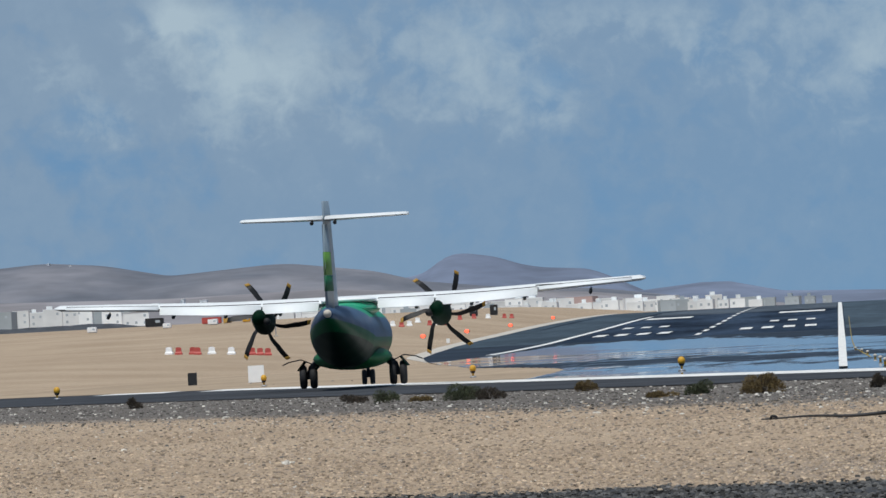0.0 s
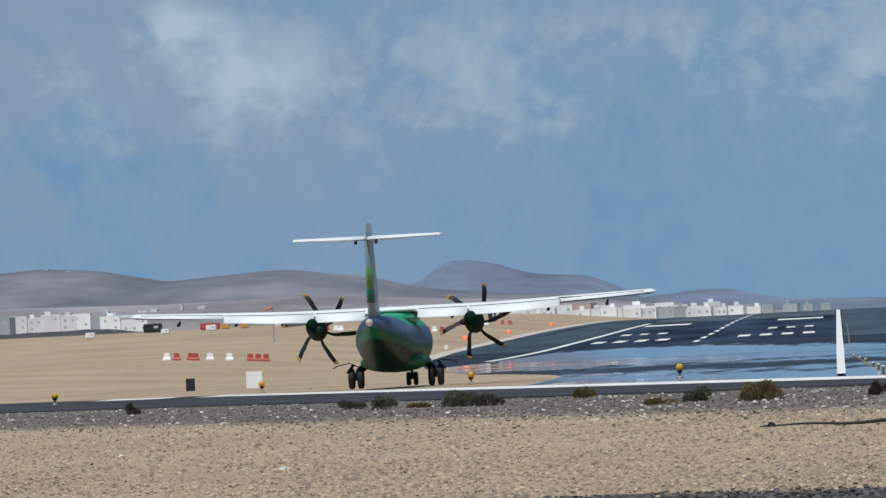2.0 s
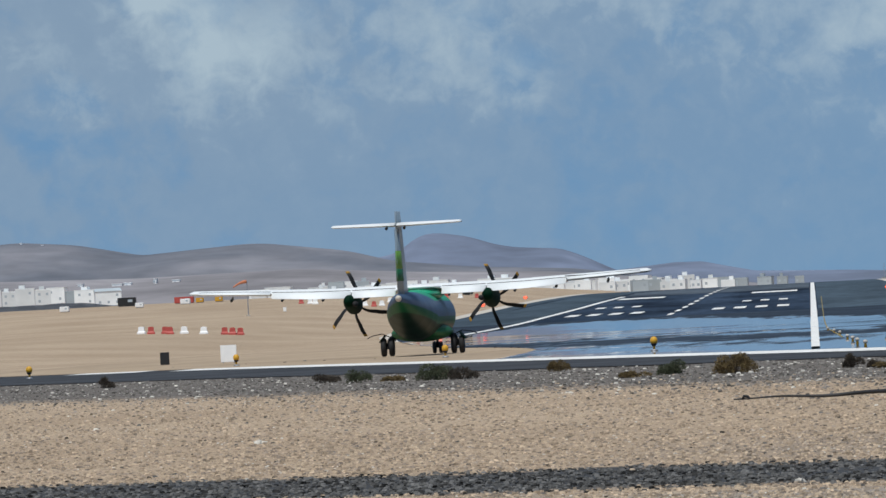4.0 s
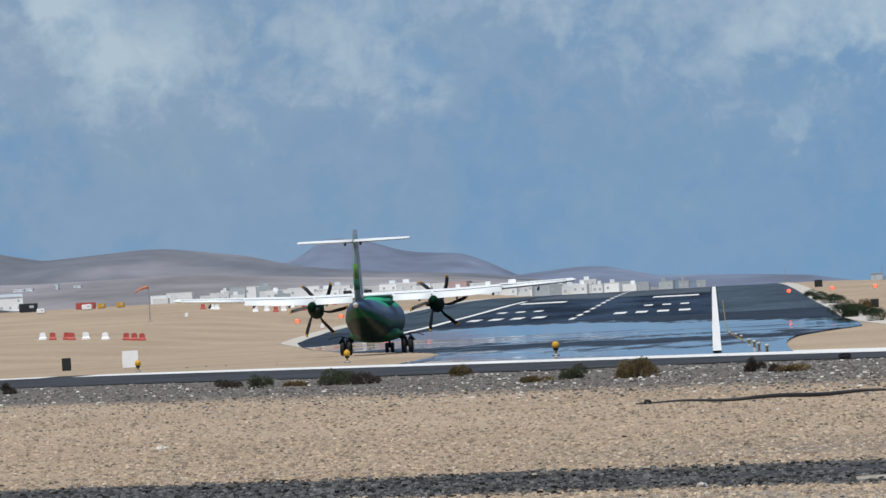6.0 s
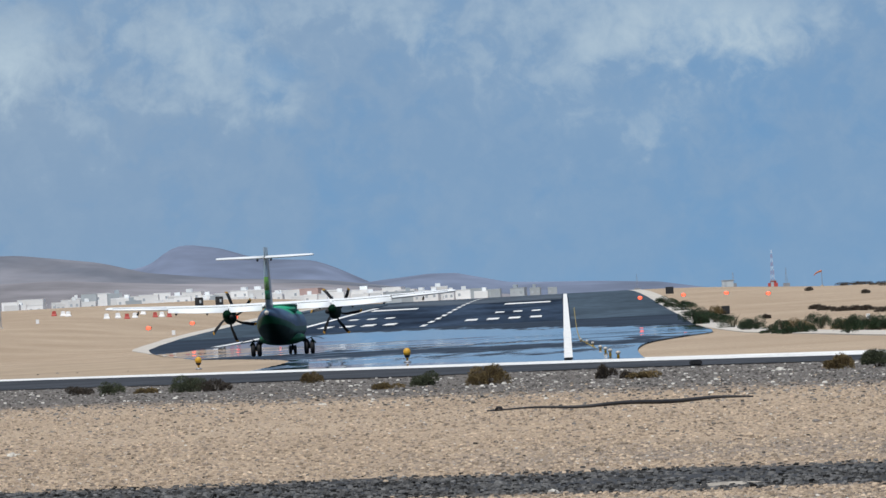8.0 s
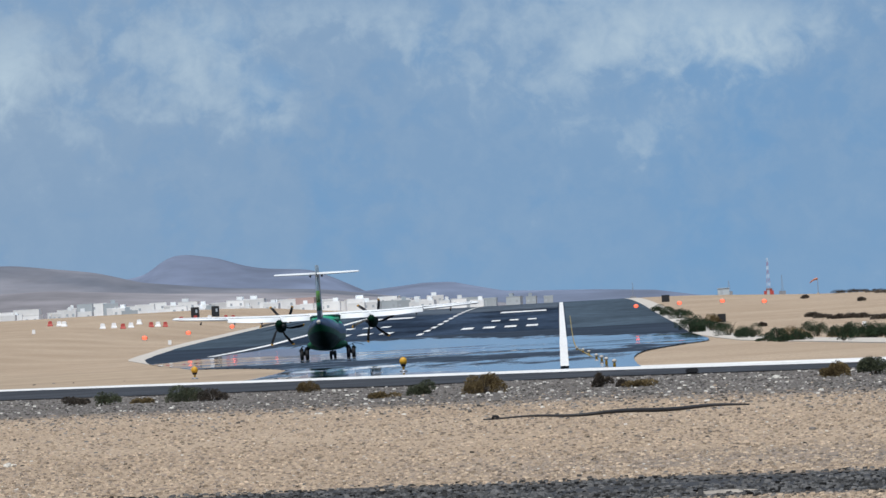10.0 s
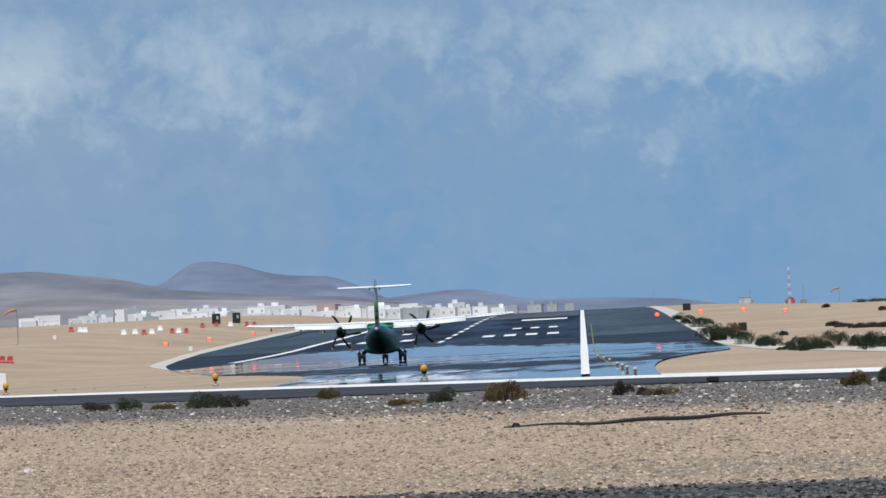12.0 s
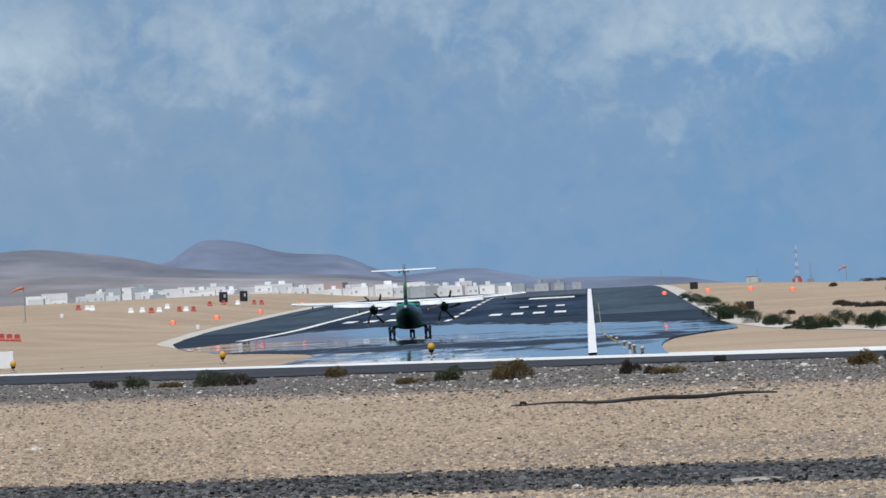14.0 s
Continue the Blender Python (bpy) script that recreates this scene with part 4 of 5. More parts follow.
# small runway-end lamps running off beside the side stripe
def end_lamp(m):
    ob = thing("runway_lamp", m, "small yellow and dark runway lamp on the asphalt", "airfield lamp", "small lamps beside the stripe")
    bm = bmesh.new()
    tube(bm, [(0, 0, 0), (0, 0, 0.14)], [0.06, 0.045], 8)
    part("post", bm, M["yellow"], ob, "", True)
    bm = bmesh.new()
    loft(bm, [[(r * math.cos(a), r * math.sin(a), z) for a in np.linspace(0, 2 * math.pi, 10, endpoint=False)] for z, r in ((0.12, 0.05), (0.15, 0.09), (0.22, 0.09), (0.26, 0.03))])
    part("lamp_head", bm, M["kerb"], ob, "pale glass head", True)
    return ob


first = None
for u, e in ((23, -43), (34, -48), (44, -53), (57, -62), (66, -66), (74, -70), (88, -75)):
    d = 1.62 * F / -e
    m = pose(at(u, d), d, ground_at(at(u, d), d) + 0.052)
    first = copy_thing(first, m) if first else end_lamp(m)
stripe("lead_line", lambda y: float(np.interp(y, (330, 500, 1250), (1.35, 0.95, 1.5))) - 0.05, lambda y: float(np.interp(y, (330, 500, 1250), (1.35, 0.95, 1.5))) + 0.05, 330, 1250, "thin faded yellow line beside the side stripe", n=60).data.materials[0] = M["faded"]


# boards and boxes on the sand
def sign_board(x, y, w, h, mat, label, name, legs=0.12):
    ob = thing(name, pose(x, y, ground_at(x, y)), label, "sign")
    bm = bmesh.new()
    block(bm, 0, 0, legs + h / 2, w, 0.12, h, 0.015)
    part("panel", bm, mat, ob)
    bm = bmesh.new()
    block(bm, 0, 0.09, legs + h / 2, w * 0.92, 0.08, h * 0.9, 0.01)
    part("back_frame", bm, M["steel"], ob, "steel back frame")
    for s in (-1, 1):
        bm = bmesh.new()
        tube(bm, [(s * w * 0.36, 0.05, 0), (s * w * 0.36, 0.05, legs + 0.1)], 0.035, 8)
        part("leg", bm, M["steel"], ob)
    return ob


sign_board(at(-1040, 432), 432, 1.02, 1.08, M["signwhite"], "blank white sign board standing on the sand", "sign_board")
sign_board(at(-1154, 462), 462, 0.62, 0.86, M["signblack"], "dark back of a small board on the sand", "sign_board", 0.05)
for u, e, w, h in ((282, -13, 1.15, 1.15), (185, 29, 1.7, 1.5)):
    x, y = drop(u, e)
    sign_board(x, y, w, h, M["signblack"], "black square board on short legs beside the runway", "sign_board", 0.15)
x, y = drop(533, -35)
sign_board(x, y, 0.35, 0.5, M["signwhite"], "small white marker post among the shrubs", "marker_post", 0.1)
for u, e in ((210, 1), (-696, 4), (-936, 37)):
    x, y = drop(u, e)
    sign_board(x, y, 0.55, 0.75, M["signwhite"], "small white marker board at the runway's edge", "marker_board", 0.1)


def rubber_block(x, y):
    ob = thing("cable_cover", pose(x, y, ground_at(x, y) + 0.03, 0, 0, 8), "black rubber block lying on the taxiway", "cover")
    bm = bmesh.new()
    block(bm, 0, 0, 0.08, 0.36, 0.3, 0.15, 0.03)
    part("body", bm, M["black"], ob)
    bm = bmesh.new()
    block(bm, 0.0, -0.16, 0.06, 0.2, 0.05, 0.08, 0.015)
    part("handle", bm, M["black"], ob)


rubber_block(at(224, 206), 206)


# red and white barrier blocks
def barrier(m, mat, label, w):
    ob = thing("barrier_block", m, label, "barrier", "red and white barrier blocks")
    bm = bmesh.new()
    loft(bm, [[(sx * a * w, sy * b, z) for sx, sy in ((-1, -1), (1, -1), (1, 1), (-1, 1))] for z, a, b in ((0, 0.5, 0.3), (0.22, 0.5, 0.3), (0.42, 0.38, 0.16), (0.95, 0.36, 0.12))])
    part("body", bm, mat, ob)
    bm = bmesh.new()
    block(bm, 0, 0, 0.98, w * 0.5, 0.1, 0.08, 0.02)
    part("top_lip", bm, mat, ob)
    return ob


RED, WHITE = "red plastic barrier block on the sand", "white plastic barrier block on the sand"
base_red = base_white = None
ROW = [(-1193, 15, 0), (-1176, 13, 1), (-1151, 12, 1), (-1142, 11, 1), (-1117, 11, 0), (-1082, 12, 0), (-1045, 10, 1), (-1031, 10, 1), (-1017, 11, 1)]
FAR = [(-906, 53, 1), (-890, 52, 0), (-881, 51, 0), (-793, 43, 0), (-777, 41, 1), (-763, 42, 0), (-748, 47, 0), (-727, 41, 1), (-715, 41, 0), (-702, 40, 1), (-673, 48, 1), (-648, 49, 1), (-623, 48, 0), (-594, 47, 1), (-581, 46, 1), (-813, 43, 0)]
for k, (u, e, c) in enumerate(ROW + FAR):
    x, y = drop(u, e - 3)
    y = min(y, 930 if k < len(ROW) else 1560)
    x = at(u, y)
    m = pose(x, y, ground_at(x, y), 0, 0, (k * 37) % 25 - 12)
    if c:
        base_red = copy_thing(base_red, m) if base_red else barrier(m, M["red"], RED, 1.05)
    else:
        base_white = copy_thing(base_white, m) if base_white else barrier(m, M["signwhite"], WHITE, 1.15)


# approach slope lights, four a side, showing red
def slope_light(m):
    ob = thing("slope_light", m, "low lamp unit glowing red beside the runway", "airfield lamp", "red lamp units in a row")
    for s in (-1, 1):
        bm = bmesh.new()
        tube(bm, [(s * 0.3, 0, 0), (s * 0.3, 0, 0.32)], 0.04, 8)
        part("leg", bm, M["steel"], ob)
    bm = bmesh.new()
    block(bm, 0, 0.3, 0.55, 1.0, 0.8, 0.46, 0.04)
    part("housing", bm, M["orange"], ob, "orange housing")
    bm = bmesh.new()
    loft(bm, [[(r * math.cos(a), y, 0.55 + r * 0.9 * math.sin(a)) for a in np.linspace(0, 2 * math.pi, 14, endpoint=False)] for y, r in ((-0.1, 0.40), (-0.16, 0.36), (-0.2, 0.18))])
    part("lens", bm, M["redlight"], ob, "lit red lens", True)
    return ob


SLOPE_LIGHTS = [(-740, 19), (-662, 24), (-584, 31), (-508, 41), (132, 25.5), (209, 27), (285, 26.5), (359, 21.5)]
first = None
for u, e in SLOPE_LIGHTS:
    x, y = drop(u, e - 5)
    m = pose(x, y, ground_at(x, y) + (0.05 if -60 < x < 17 else 0), 0, 0, 0)
    first = copy_thing(first, m) if first else slope_light(m)


# wind sleeves, masts
def windsock(x, y, h, size, turn):
    ob = thing("windsock", pose(x, y, ground_at(x, y), 0, 0, turn), "orange-red wind sleeve blowing from a thin pole", "windsock")
    bm = bmesh.new()
    tube(bm, [(0, 0, 0), (0, 0, h)], [0.10, 0.06], 8)
    part("pole", bm, M["steel"], ob)
    bm = bmesh.new()
    n = 9
    loft(bm, [[(-size * (0.05 + f), 0.22 * size * (0.5 - 0.3 * f) * math.cos(a) * 1.2, h - size * 0.38 * f * f - 0.05 + 0.26 * size * (0.5 - 0.28 * f) * math.sin(a)) for a in np.linspace(0, 2 * math.pi, 12, endpoint=False)] for f in np.linspace(0, 1, n)])
    part("sleeve", bm, M["orange"], ob, "faded orange cloth sleeve", True)
    bm = bmesh.new()
    block(bm, 0, 0, 0.15, 0.6, 0.6, 0.3, 0.03)
    part("footing", bm, M["kerb"], ob)


y = 1150
windsock(at(-1001, y), y, EYE + 95 * y / F - ground_at(at(-1001, y), y), 2.3, 20)
y = 1900
windsock(at(455, y), y, EYE + 56 * y / F - ground_at(at(455, y), y), 2.6, -40)


def mast(u, e_top, y, w, painted, label):
    x = at(u, y)
    h = EYE + e_top * y / F - ground_at(x, y)
    ob = thing("lattice_mast", pose(x, y, ground_at(x, y)), label, "mast")
    n = 9
    for k in range(n):
        z0, z1 = h * k / n, h * (k + 1) / n
        a0, a1 = w * (1 - 0.8 * k / n), w * (1 - 0.8 * (k + 1) / n)
        bm = bmesh.new()
        for sx, sy in ((-1, -1), (1, -1), (1, 1), (-1, 1)):
            tube(bm, [(sx * a0 / 2, sy * a0 / 2, z0), (sx * a1 / 2, sy * a1 / 2, z1)], 0.014, 5)
        for s in (-1, 1):
            tube(bm, [(-a0 / 2, s * a0 / 2, z0), (a1 / 2, s * a1 / 2, z1)], 0.022, 4)
            tube(bm, [(a0 / 2, s * a0 / 2, z0), (-a1 / 2, s * a1 / 2, z1)], 0.022, 4)
        part("mast_section", bm, (M["red"] if k % 2 else M["signwhite"]) if painted else M["steel"], ob)
    bm = bmesh.new()
    block(bm, 0, 0, 0.6, w * 2.2, w * 1.6, 1.2, 0.05)
    part("equipment_cabin", bm, M["red"] if painted else M["steel"], ob)


mast(368, 98, 2000, 1.3, True, "tall red and white lattice mast on the plain")
mast(298, 62, 2050, 0.9, False, "thin grey lattice mast on the plain")
mast(392, 66, 2050, 0.9, False, "thin grey lattice mast on the plain")
mast(128, 68, 2300, 1.0, False, "thin grey lattice mast beyond the runway")


def hut(u, y, w, d, h, mat, label, name="hut"):
    x = at(u, y)
    ob = thing(name, pose(x, y, ground_at(x, y)), label, "hut")
    bm = bmesh.new()
    block(bm, 0, 0, h / 2, w, d, h, 0.04)
    part("wall", bm, mat, ob)
    bm = bmesh.new()
    block(bm, 0, 0, h + 0.08, w + 0.3, d + 0.3, 0.16, 0.03)
    part("roof", bm, M["housegrey"], ob)
    bm = bmesh.new()
    block(bm, -w * 0.2, -d / 2 - 0.02, min(1.0, h * 0.42), 0.8, 0.08, min(2.0, h * 0.84), 0.02)
    part("door", bm, M["glassdark"], ob)


hut(288, 1980, 3.4, 3, 1.9, M["housegrey"], "low grey equipment hut on the plain")
hut(369, 1960, 1.7, 2, 1.7, M["red"], "small red hut at the mast's foot")


# ---- scrub ----
def leaf_cloud(bm, rx, ry, rz, count, size, rng, lumps):
    """Small bent leaves filling a low uneven dome of several lumps, ragged at the rim."""
    centres = []
    for _ in range(lumps):
        f = rng.uniform(-0.72, 0.72)
        top = math.sqrt(1 - f * f)
        centres.append((f * rx, rng.uniform(-0.5, 0.5) * ry, rng.uniform(0.05, 0.5) * rz * top, rng.uniform(0.30, 0.46), top))
    for _ in range(count):
        cx, cy, cz, s, top = centres[rng.randrange(lumps)]
        a, b = rng.uniform(0, 2 * math.pi), math.acos(rng.uniform(-0.35, 1))
        r = rng.uniform(0.25, 1.0) ** 0.45
        p = Vector((cx + s * rx * r * math.sin(b) * math.cos(a), cy + s * ry * r * math.sin(b) * math.sin(a), max(0.012, cz + s * 1.15 * rz * top * r * math.cos(b))))
        d = Vector((math.sin(b) * math.cos(a) + rng.gauss(0, 0.6), math.sin(b) * math.sin(a) + rng.gauss(0, 0.6), math.cos(b) + rng.gauss(0.35, 0.4))).normalized()
        t = d.orthogonal().normalized()
        t.rotate(Matrix.Rotation(rng.uniform(0, 6.28), 3, d))
        l, w = size * rng.uniform(0.7, 1.7), size * rng.uniform(0.3, 0.55)
        v = [bm.verts.new(q) for q in (p - t * w, p + d * l * 0.5 + t.cross(d) * w * 0.5, p + t * w, p + d * l)]
        bm.faces.new((v[0], v[1], v[3]))
        bm.faces.new((v[1], v[2], v[3]))


def bush(x, y, w, h, mat, label, seed, count=620, size=0.05, name="shrub", group="", lumps=7):
    rng = random.Random(seed)
    ob = thing(name, pose(x, y, ground_at(x, y) - 0.01), label, "shrub", group)
    bm = bmesh.new()
    leaf_cloud(bm, w / 2, w / 2 * 0.85, h, count, size, rng, lumps)
    part("foliage", bm, mat, ob)
    bm = bmesh.new()
    for k in range(7):
        a = rng.uniform(0, 6.28)
        q = Vector((math.cos(a) * w * rng.uniform(0.1, 0.4), math.sin(a) * w * 0.3, h * rng.uniform(0.5, 0.85)))
        tube(bm, [(q.x * 0.08, q.y * 0.08, 0), tuple(q * 0.5 + Vector((0, 0, h * 0.1))), tuple(q)], [0.012 * w + 0.003, 0.008 * w, 0.003], 5)
    part("stem", bm, M["twig"], ob, "bare brown stems")
    return ob


VERGE = [(-144, 183, 76, 44, "bush_brown", "rounded dry golden-brown bush on the gravel verge", 1500), (-249, 189, 66, 27, "bush_olive", "low dark olive shrub on the gravel verge", 900),
         (-454, 221, 42, 27, "bush_brown", "small dry brown tuft on the gravel verge", 600), (-324, 186, 58, 13, "bush_brown", "flat dry brown patch of scrub", 500),
         (64, 182, 40, 30, "bush_dark", "dark grey-brown twiggy shrub on the verge", 600), (98, 179, 26, 14, "bush_dark", "small dark tuft beside a shrub", 300), (132, 177, 66, 15, "bush_brown", "flat olive-brown scrub on the verge", 500),
         (-672, 212, 86, 34, "bush_olive", "wide grey-green shrub on the gravel verge", 1300), (-628, 210, 56, 25, "bush_dark", "dark brown shrub beside a green one", 700),
         (-871, 223, 52, 20, "bush_dark", "low dark shrub on the gravel verge", 600), (-816, 217, 60, 24, "bush_olive", "low grey-olive shrub on the verge", 700), (-755, 215, 56, 12, "bush_brown", "flat dry patch of scrub", 400),
         (-1262, 252, 34, 22, "bush_dark", "small dark shrub at the taxiway's edge", 500), (479, 173, 60, 30, "bush_brown", "ochre dry bush on the gravel verge", 900), (545, 172, 80, 34, "bush_olive", "dark olive shrub on the gravel verge", 1000)]
for k, (u, d, w, h, mat, label, count) in enumerate(VERGE):
    bush(at(u, d), d, w * d / F, h * d / F, M[mat], label, 100 + k, count * 3, 0.05, group="shrubs on the gravel verge")
# the first four, very low, are added as the hedge's mirrored image
EDGE = [(225, -49, 44, 5), (255, -50, 44, 5), (288, -50, 34, 5), (316, -51, 34, 5), (177, 14, 30, 9), (192, 5, 30, 11), (208, -1, 34, 14), (219, -22, 38, 22), (235, -27, 20, 14), (247, -18, 28, 13), (265, -13, 26, 14), (266, -26, 40, 15), (294, -36, 44, 20), (322, -40, 30, 14), (336, -42, 40, 20),
        (363, -52, 44, 20), (381, -48, 34, 18), (411, -48, 40, 22), (447, -46, 48, 26), (455, -58, 40, 28), (495, -52, 50, 18), (529, -54, 34, 22), (553, -54, 34, 22), (580, -55, 40, 20)]
for k, (u, e, w, h) in enumerate(EDGE):
    x, y = drop(u, e)
    x = max(x, KERB(y) + 0.6)
    mat, label = (("bush_brown", "olive-brown shrub beside the runway's edge") if k in (10, 17, 20) else ("bush_green", "dense green shrub beside the runway's edge"))
    bush(x, y, w * y / F * 1.5, h * y / F * 1.45, M[mat], label, 300 + k, 3000, 0.075 if y < 700 else 0.13, group="shrubs along the runway edge", lumps=8)
SCRUB = [(438, -11), (461, -14), (485, -17), (509, -17), (533, -18), (561, -22), (431, 22), (531, 12), (353, -23), (492, 28), (512, 28), (536, 28), (556, 26), (572, 24), (590, -20), (600, 22)]
for k, (u, e) in enumerate(SCRUB):
    x, y = drop(u, e)
    bush(x, y, (34 if k < 6 or k > 8 else 14) * y / F, (9 if k < 6 else 7) * y / F, M["bush_dark"], "low dark scrub on the far sand", 500 + k, 700, 0.22, group="low scrub on the sand", lumps=9)


# ---- hose lying on the gravel ----
def hose():
    ob = thing("rubber_hose", pose(0, 0, 0), "long black rubber hose lying across the gravel", "hose")
    pts = []
    for k in range(40):
        f = k / 39
        u = -149 + 471 * f
        d = 124.6 - 0.8 * math.sin(f * 5) + (1 - f) * 1.0
        x = at(u, d)
        pts.append((x, d, ground_at(x, d) + 0.055 + 0.03 * math.sin(f * 9) ** 2))
    bm = bmesh.new()
    tube(bm, pts, [0.013 + 0.027 * math.sin(math.pi * min(1.0, (k + 1) / 41) ** 1.5) for k in range(40)], 8)
    part("hose_body", bm, M["hose"], ob, "", True)
    bm = bmesh.new()
    tube(bm, [(at(-133, 125.4), 125.4, 0.06), (at(-131, 125.4), 125.4, 0.11), (at(-124, 125.4), 125.4, 0.10), (at(-122, 125.4), 125.4, 0.05)], 0.03, 7)
    part("coupling", bm, M["black"], ob, "dark coupling", True)


hose()


# ---- town ----
def house(u, e_top, y, w, mat, seed, label, roof="flat", name="house"):
    rng = random.Random(seed)
    x = at(u, y)
    h = max(3.2, EYE + e_top * y / F - ground_at(x, y))
    d = w * rng.uniform(0.7, 1.1)
    ob = thing(name, pose(x, y, ground_at(x, y), 0, 0, rng.uniform(-14, 14)), label, "house", "white houses of the town")
    bm = bmesh.new()
    block(bm, 0, 0, h / 2, w, d, h, 0.05)
    part("wall", bm, mat, ob)
    bm = bmesh.new()
    if roof == "flat":
        for sx, sy, lx, ly in ((0, -1, w, 0.25), (0, 1, w, 0.25), (-1, 0, 0.25, d), (1, 0, 0.25, d)):
            block(bm, sx * (w / 2 - 0.12), sy * (d / 2 - 0.12), h + 0.2, lx, ly, 0.4, 0.02)
        if rng.random() < 0.5:
            block(bm, rng.uniform(-0.25, 0.25) * w, 0, h + 0.9, w * 0.3, d * 0.4, 1.8, 0.04)
    else:
        loft(bm, [[(-w / 2 - 0.3, s * (d / 2 + 0.3), h), (w / 2 + 0.3, s * (d / 2 + 0.3), h), (w / 2, s * 0.2, h + 1.3), (-w / 2, s * 0.2, h + 1.3)] for s in (-1, 1)])
    part("roof", bm, mat if roof == "flat" else M["housegrey"], ob)
    floors, cols = max(1, int(h / 3.2)), max(2, int(w / 3.4))
    for f in range(floors):
        for c in range(cols):
            if rng.random() < 0.4:
                continue
            wx, wz = (c + 0.5) / cols * w - w / 2, h - 1.7 - 3.0 * f
            bm = bmesh.new()
            block(bm, wx, -d / 2 + 0.02, wz, 1.0, 0.1, 1.1, 0.02)
            part("window", bm, M["glassdark"], ob)
    return ob


TOWN = [(-1485, 100, 34), (-1452, 101, 26), (-1425, 97, 22), (-1397, 101, 30), (-1366, 98, 24), (-1340, 100, 28), (-1312, 92, 22), (-1285, 93, 34), (-1250, 90, 40),
        (-983, 77, 24), (-945, 80, 40), (-884, 76, 14), (-866, 78, 14), (-842, 84, 24), (-820, 84, 26), (-797, 83, 22), (-772, 76, 28), (-736, 77, 30), (-713, 79, 26), (-687, 73, 26),
        (-659, 78, 30), (-634, 71, 22), (-599, 73, 34), (-571, 76, 30), (-541, 76, 32), (-512, 69, 30), (-486, 72, 26), (-455, 73, 42), (-416, 68, 26), (-390, 63, 30), (-361, 66, 34), (-332, 62, 28),
        (-303, 67, 30), (-278, 62, 26), (-250, 58, 26), (-222, 64, 24), (-195, 56, 22), (-160, 57, 30), (-128, 54, 26), (-82, 54, 22), (-52, 53, 16), (-22, 52, 14)]
for k, (u, e, w) in enumerate(TOWN):
    y = 2900 + (k * 131) % 170
    mat, label = M["house"], "whitewashed flat-roofed house in the far town"
    # the last houses (k > 35) go grey, fading them like haze
    if k in (13, 15, 6, 0) or k > 35:
        mat, label = M["housegrey"], "pale grey block in the far town"
    if k in (27,):
        mat, label = M["housepink"], "pinkish rendered block in the far town"
    house(u, e, y, w * 1.15 * y / F, mat, 900 + k, label, "flat" if k != 8 else "gable")
fill = random.Random(77)
for k in range(34):
    u = -1000 + 880 * (k + fill.random()) / 34
    top = float(np.interp(u, (-1000, -850, -700, -450, -250, -120), (74, 76, 72, 66, 60, 54))) - fill.uniform(0, 6)
    house(u, top, 2780 + fill.uniform(0, 90), fill.uniform(14, 30) * 2800 / F, M["house"] if fill.random() < 0.8 else M["housegrey"], 1300 + k, "low white building at the town's edge", name="town_building")
for k, (u, e, w) in enumerate(((-1297, 110, 9), (-1231, 107, 18), (-1212, 108, 12), (-1163, 113, 5), (-1126, 109, 13), (-1399, 189, 3), (-1361, 183, 3))):
    y = 3610 if e < 150 else 4100
    x = at(u, y)
    z = EYE + (e - 9) * y / F
    ob = thing("farmhouse", pose(x, y, z), "small white house on the far hillside", "house", "white houses on the hillside")
    bm = bmesh.new()
    block(bm, 0, 0, -1.2 if e < 150 else -3.4, w * y / F, 8, 4.8 if e < 150 else 9.0, 0.05)
    part("wall", bm, M["house"], ob)
    bm = bmesh.new()
    block(bm, 0, 0, 1.25, w * y / F + 0.4, 8.4, 0.3, 0.05)
    part("roof", bm, M["house"], ob)
    bm = bmesh.new()
    block(bm, -0.6, -4.02, -0.3, 1.2, 0.1, 1.3, 0.02)
    part("window", bm, M["glassdark"], ob)


def embankment():
    verts, faces = [], []
    for k in range(61):
        u = -2300 + 1075 * k / 60
        y = 1720
        x = at(u, y)
        z = ground_at(x, y)
        top = EYE + (72 + 2.5 * noise.noise((k * 0.4, 0, 0)) - 2 * max(0, k - 56)) * y / F
        for dy, zz in ((-9, z - 0.2), (-3, top - 0.3), (0, top), (5, top - 0.2), (12, z - 0.4)):
            verts.append((x, y + dy, zz))
        if k:
            for j in range(4):
                a = (k - 1) * 5 + j
                faces.append((a, a + 5, a + 6, a + 1))
    tagged(mesh("embankment", verts, faces, M["basalt"]), "low dark basalt bank at the plain's edge", "bank", kind="structure")


embankment()


# vehicles and containers parked on the far sand
def container(u, e, w, h, mat, label, name="cabin"):
    x, y = drop(u, e)
    y = min(y, 1580)
    x = at(u, y)
    k = y / F
    ob = thing(name, pose(x, y, ground_at(x, y)), label, "cabin")
    bm = bmesh.new()
    block(bm, 0, 0, h * k / 2 + 0.1, w * k, 2.4, h * k, 0.08)
    part("body", bm, mat, ob)
    bm = bmesh.new()
    block(bm, 0, 0, 0.06, w * k * 0.9, 2.0, 0.12, 0.02)
    part("skid", bm, M["steel"], ob)
    bm = bmesh.new()
    block(bm, w * k * 0.2, -1.22, h * k * 0.6 + 0.1, w * k * 0.25, 0.06, h * k * 0.3, 0.01)
    part("window", bm, M["glassdark"], ob)


for u, e, w, h in ((-1328, 57, 16, 9), (-1194, 58, 14, 8), (-1112, 60, 17, 9)):
    container(u, e, w, h, M["signwhite"], "small white cabin standing on the far sand")
container(-1114, 64, 34, 11, M["red"], "long red cabin at the plain's edge")
